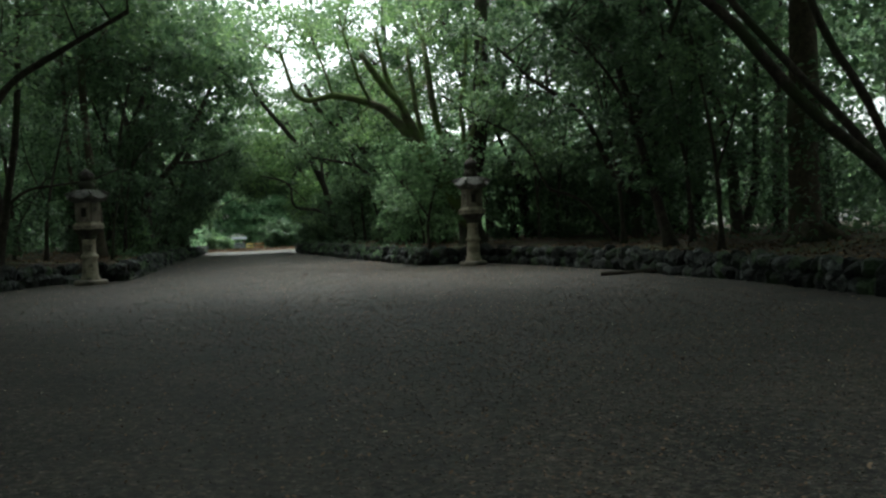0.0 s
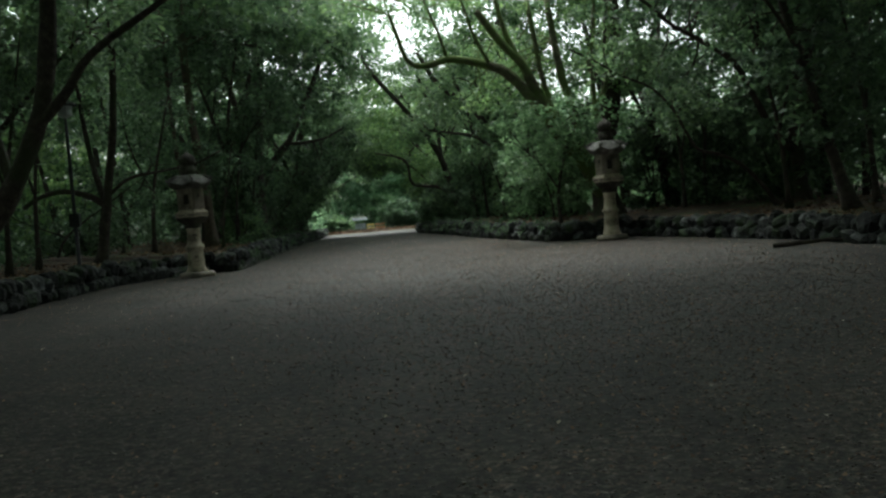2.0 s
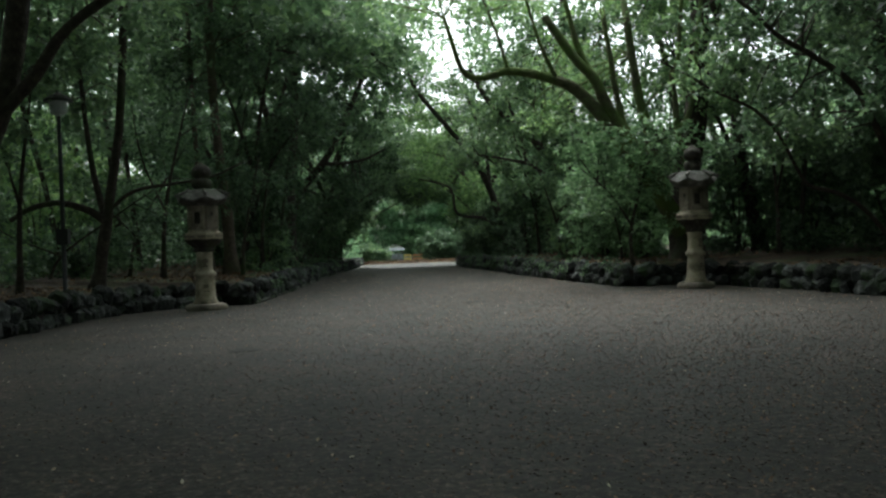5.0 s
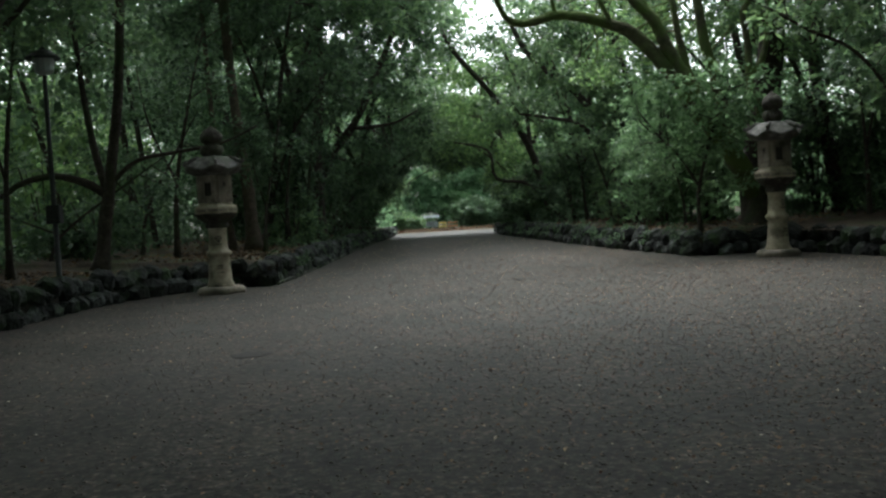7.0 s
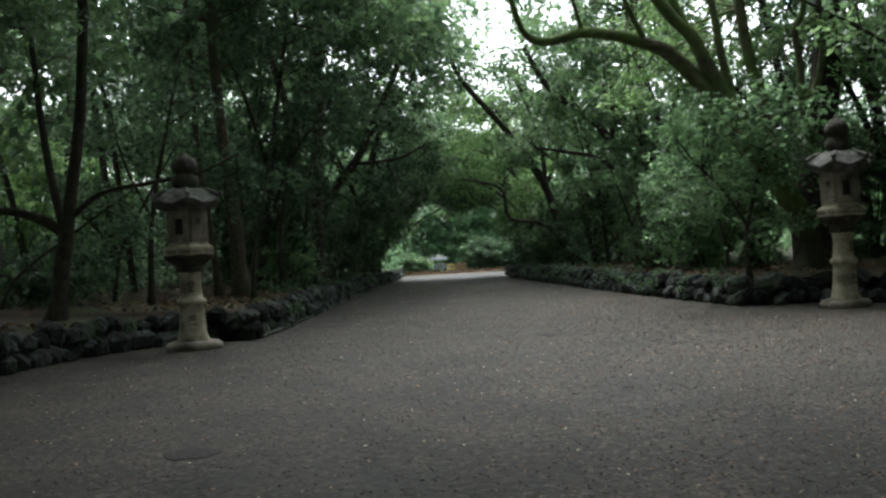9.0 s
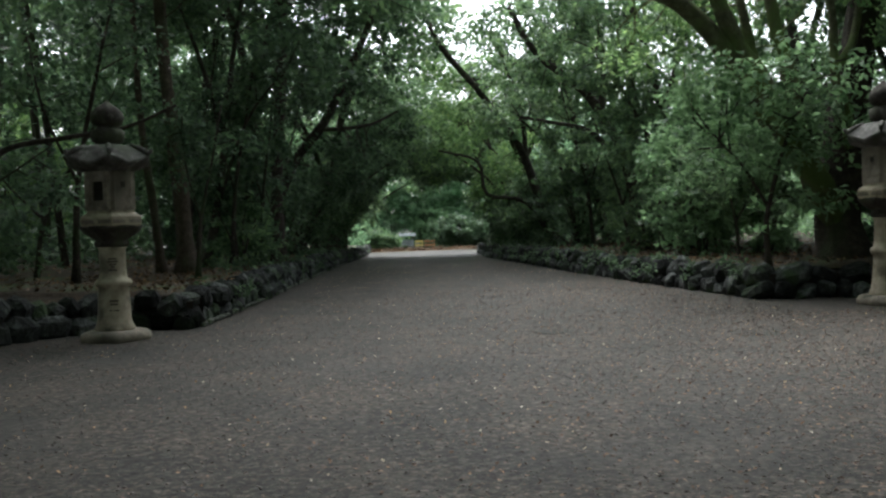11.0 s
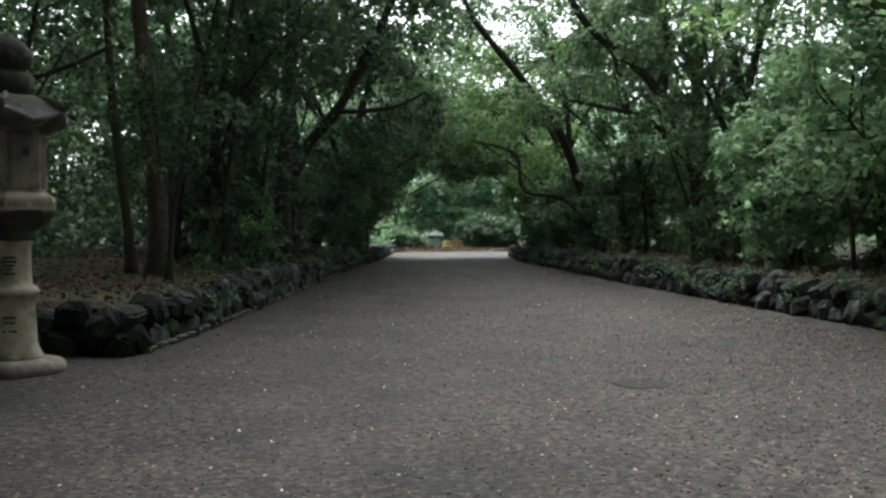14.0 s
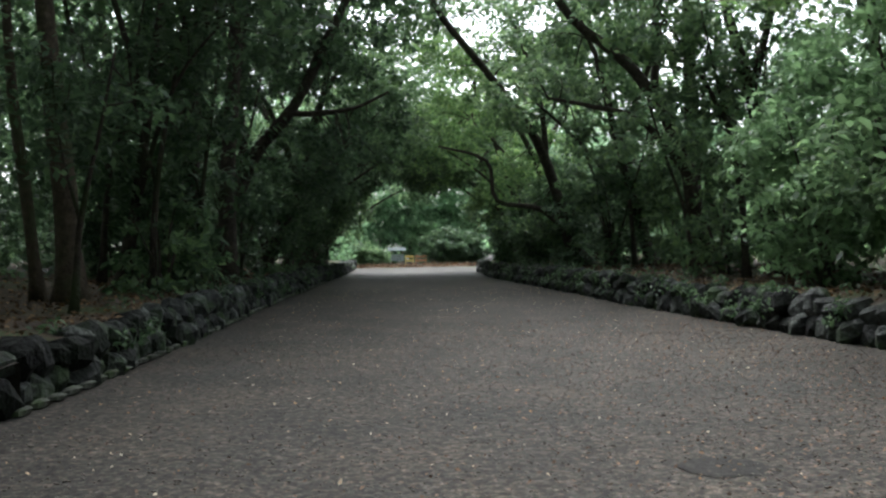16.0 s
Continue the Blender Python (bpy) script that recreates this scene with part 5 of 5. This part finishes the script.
gv += px[:, None, :] + np.stack([np.zeros(n), np.zeros(n), lift + 0.003], 1)[:, None, :]
mesh = bpy.data.meshes.new("gravel_stones")
mesh.vertices.add(6 * n)
mesh.vertices.foreach_set("co", gv.astype(np.float32).ravel())
fi = (oct_f[None] + 6 * np.arange(n)[:, None, None]).reshape(-1)
mesh.loops.add(len(fi))
mesh.loops.foreach_set("vertex_index", fi.astype(np.int32))
mesh.polygons.add(len(fi) // 3)
mesh.polygons.foreach_set("loop_start", np.arange(0, len(fi), 3, dtype=np.int32))
mesh.update(calc_edges=True)
tagged(put("gravel_stones", mesh, PEBBLE), "loose grey and brown gravel stones on the path", "gravel", kind="stuff")

# round drain lid let into the gravel
lid = empty("drain_lid", 0.75, 24.57, 0.022 * noise.noise(Vector((0.75 * 0.35, 24.57 * 0.3, 1.0))) + 0.003)
bm = bmesh.new()
lathe(bm, [(0.24, -0.05), (0.24, 0.0), (0.228, 0.0025), (0.19, 0.0025)], 40, 0.04)
part("rim", bm, LID, lid)
bm = bmesh.new()
lathe(bm, [(0.212, -0.02), (0.212, 0.003), (0.19, 0.0045), (0.08, 0.0045)], 40, 0.04)
part("cover", bm, LID, lid)
tagged(lid, "dull round drain lid sunk in the gravel", "drain lid")
copy_thing(lid, pose(-2.3, 17.1, 0.022 * noise.noise(Vector((-2.3 * 0.35, 17.1 * 0.3, 1.0))) + 0.003) @ Matrix.Diagonal((0.8, 0.8, 1, 1)))

stick = empty("fallen_branch", 7.6, 18.9, 0.03)
bm = bmesh.new()
tube(bm, smooth_line([Vector((-0.7, 0.05, 0.01)), Vector((-0.2, -0.06, 0.03)), Vector((0.3, 0.03, 0.04)), Vector((0.75, -0.02, 0.02))], 4), 0.045, 0.02, 7)
part("bough", bm, BARK, stick, smooth=True)
bm = bmesh.new()
tube(bm, smooth_line([Vector((0.2, 0.0, 0.04)), Vector((0.45, 0.18, 0.07)), Vector((0.6, 0.4, 0.03))], 3), 0.02, 0.008, 5)
part("side_twig", bm, BARK, stick, smooth=True)
tagged(stick, "dark fallen branch lying at the wall foot", "branch")
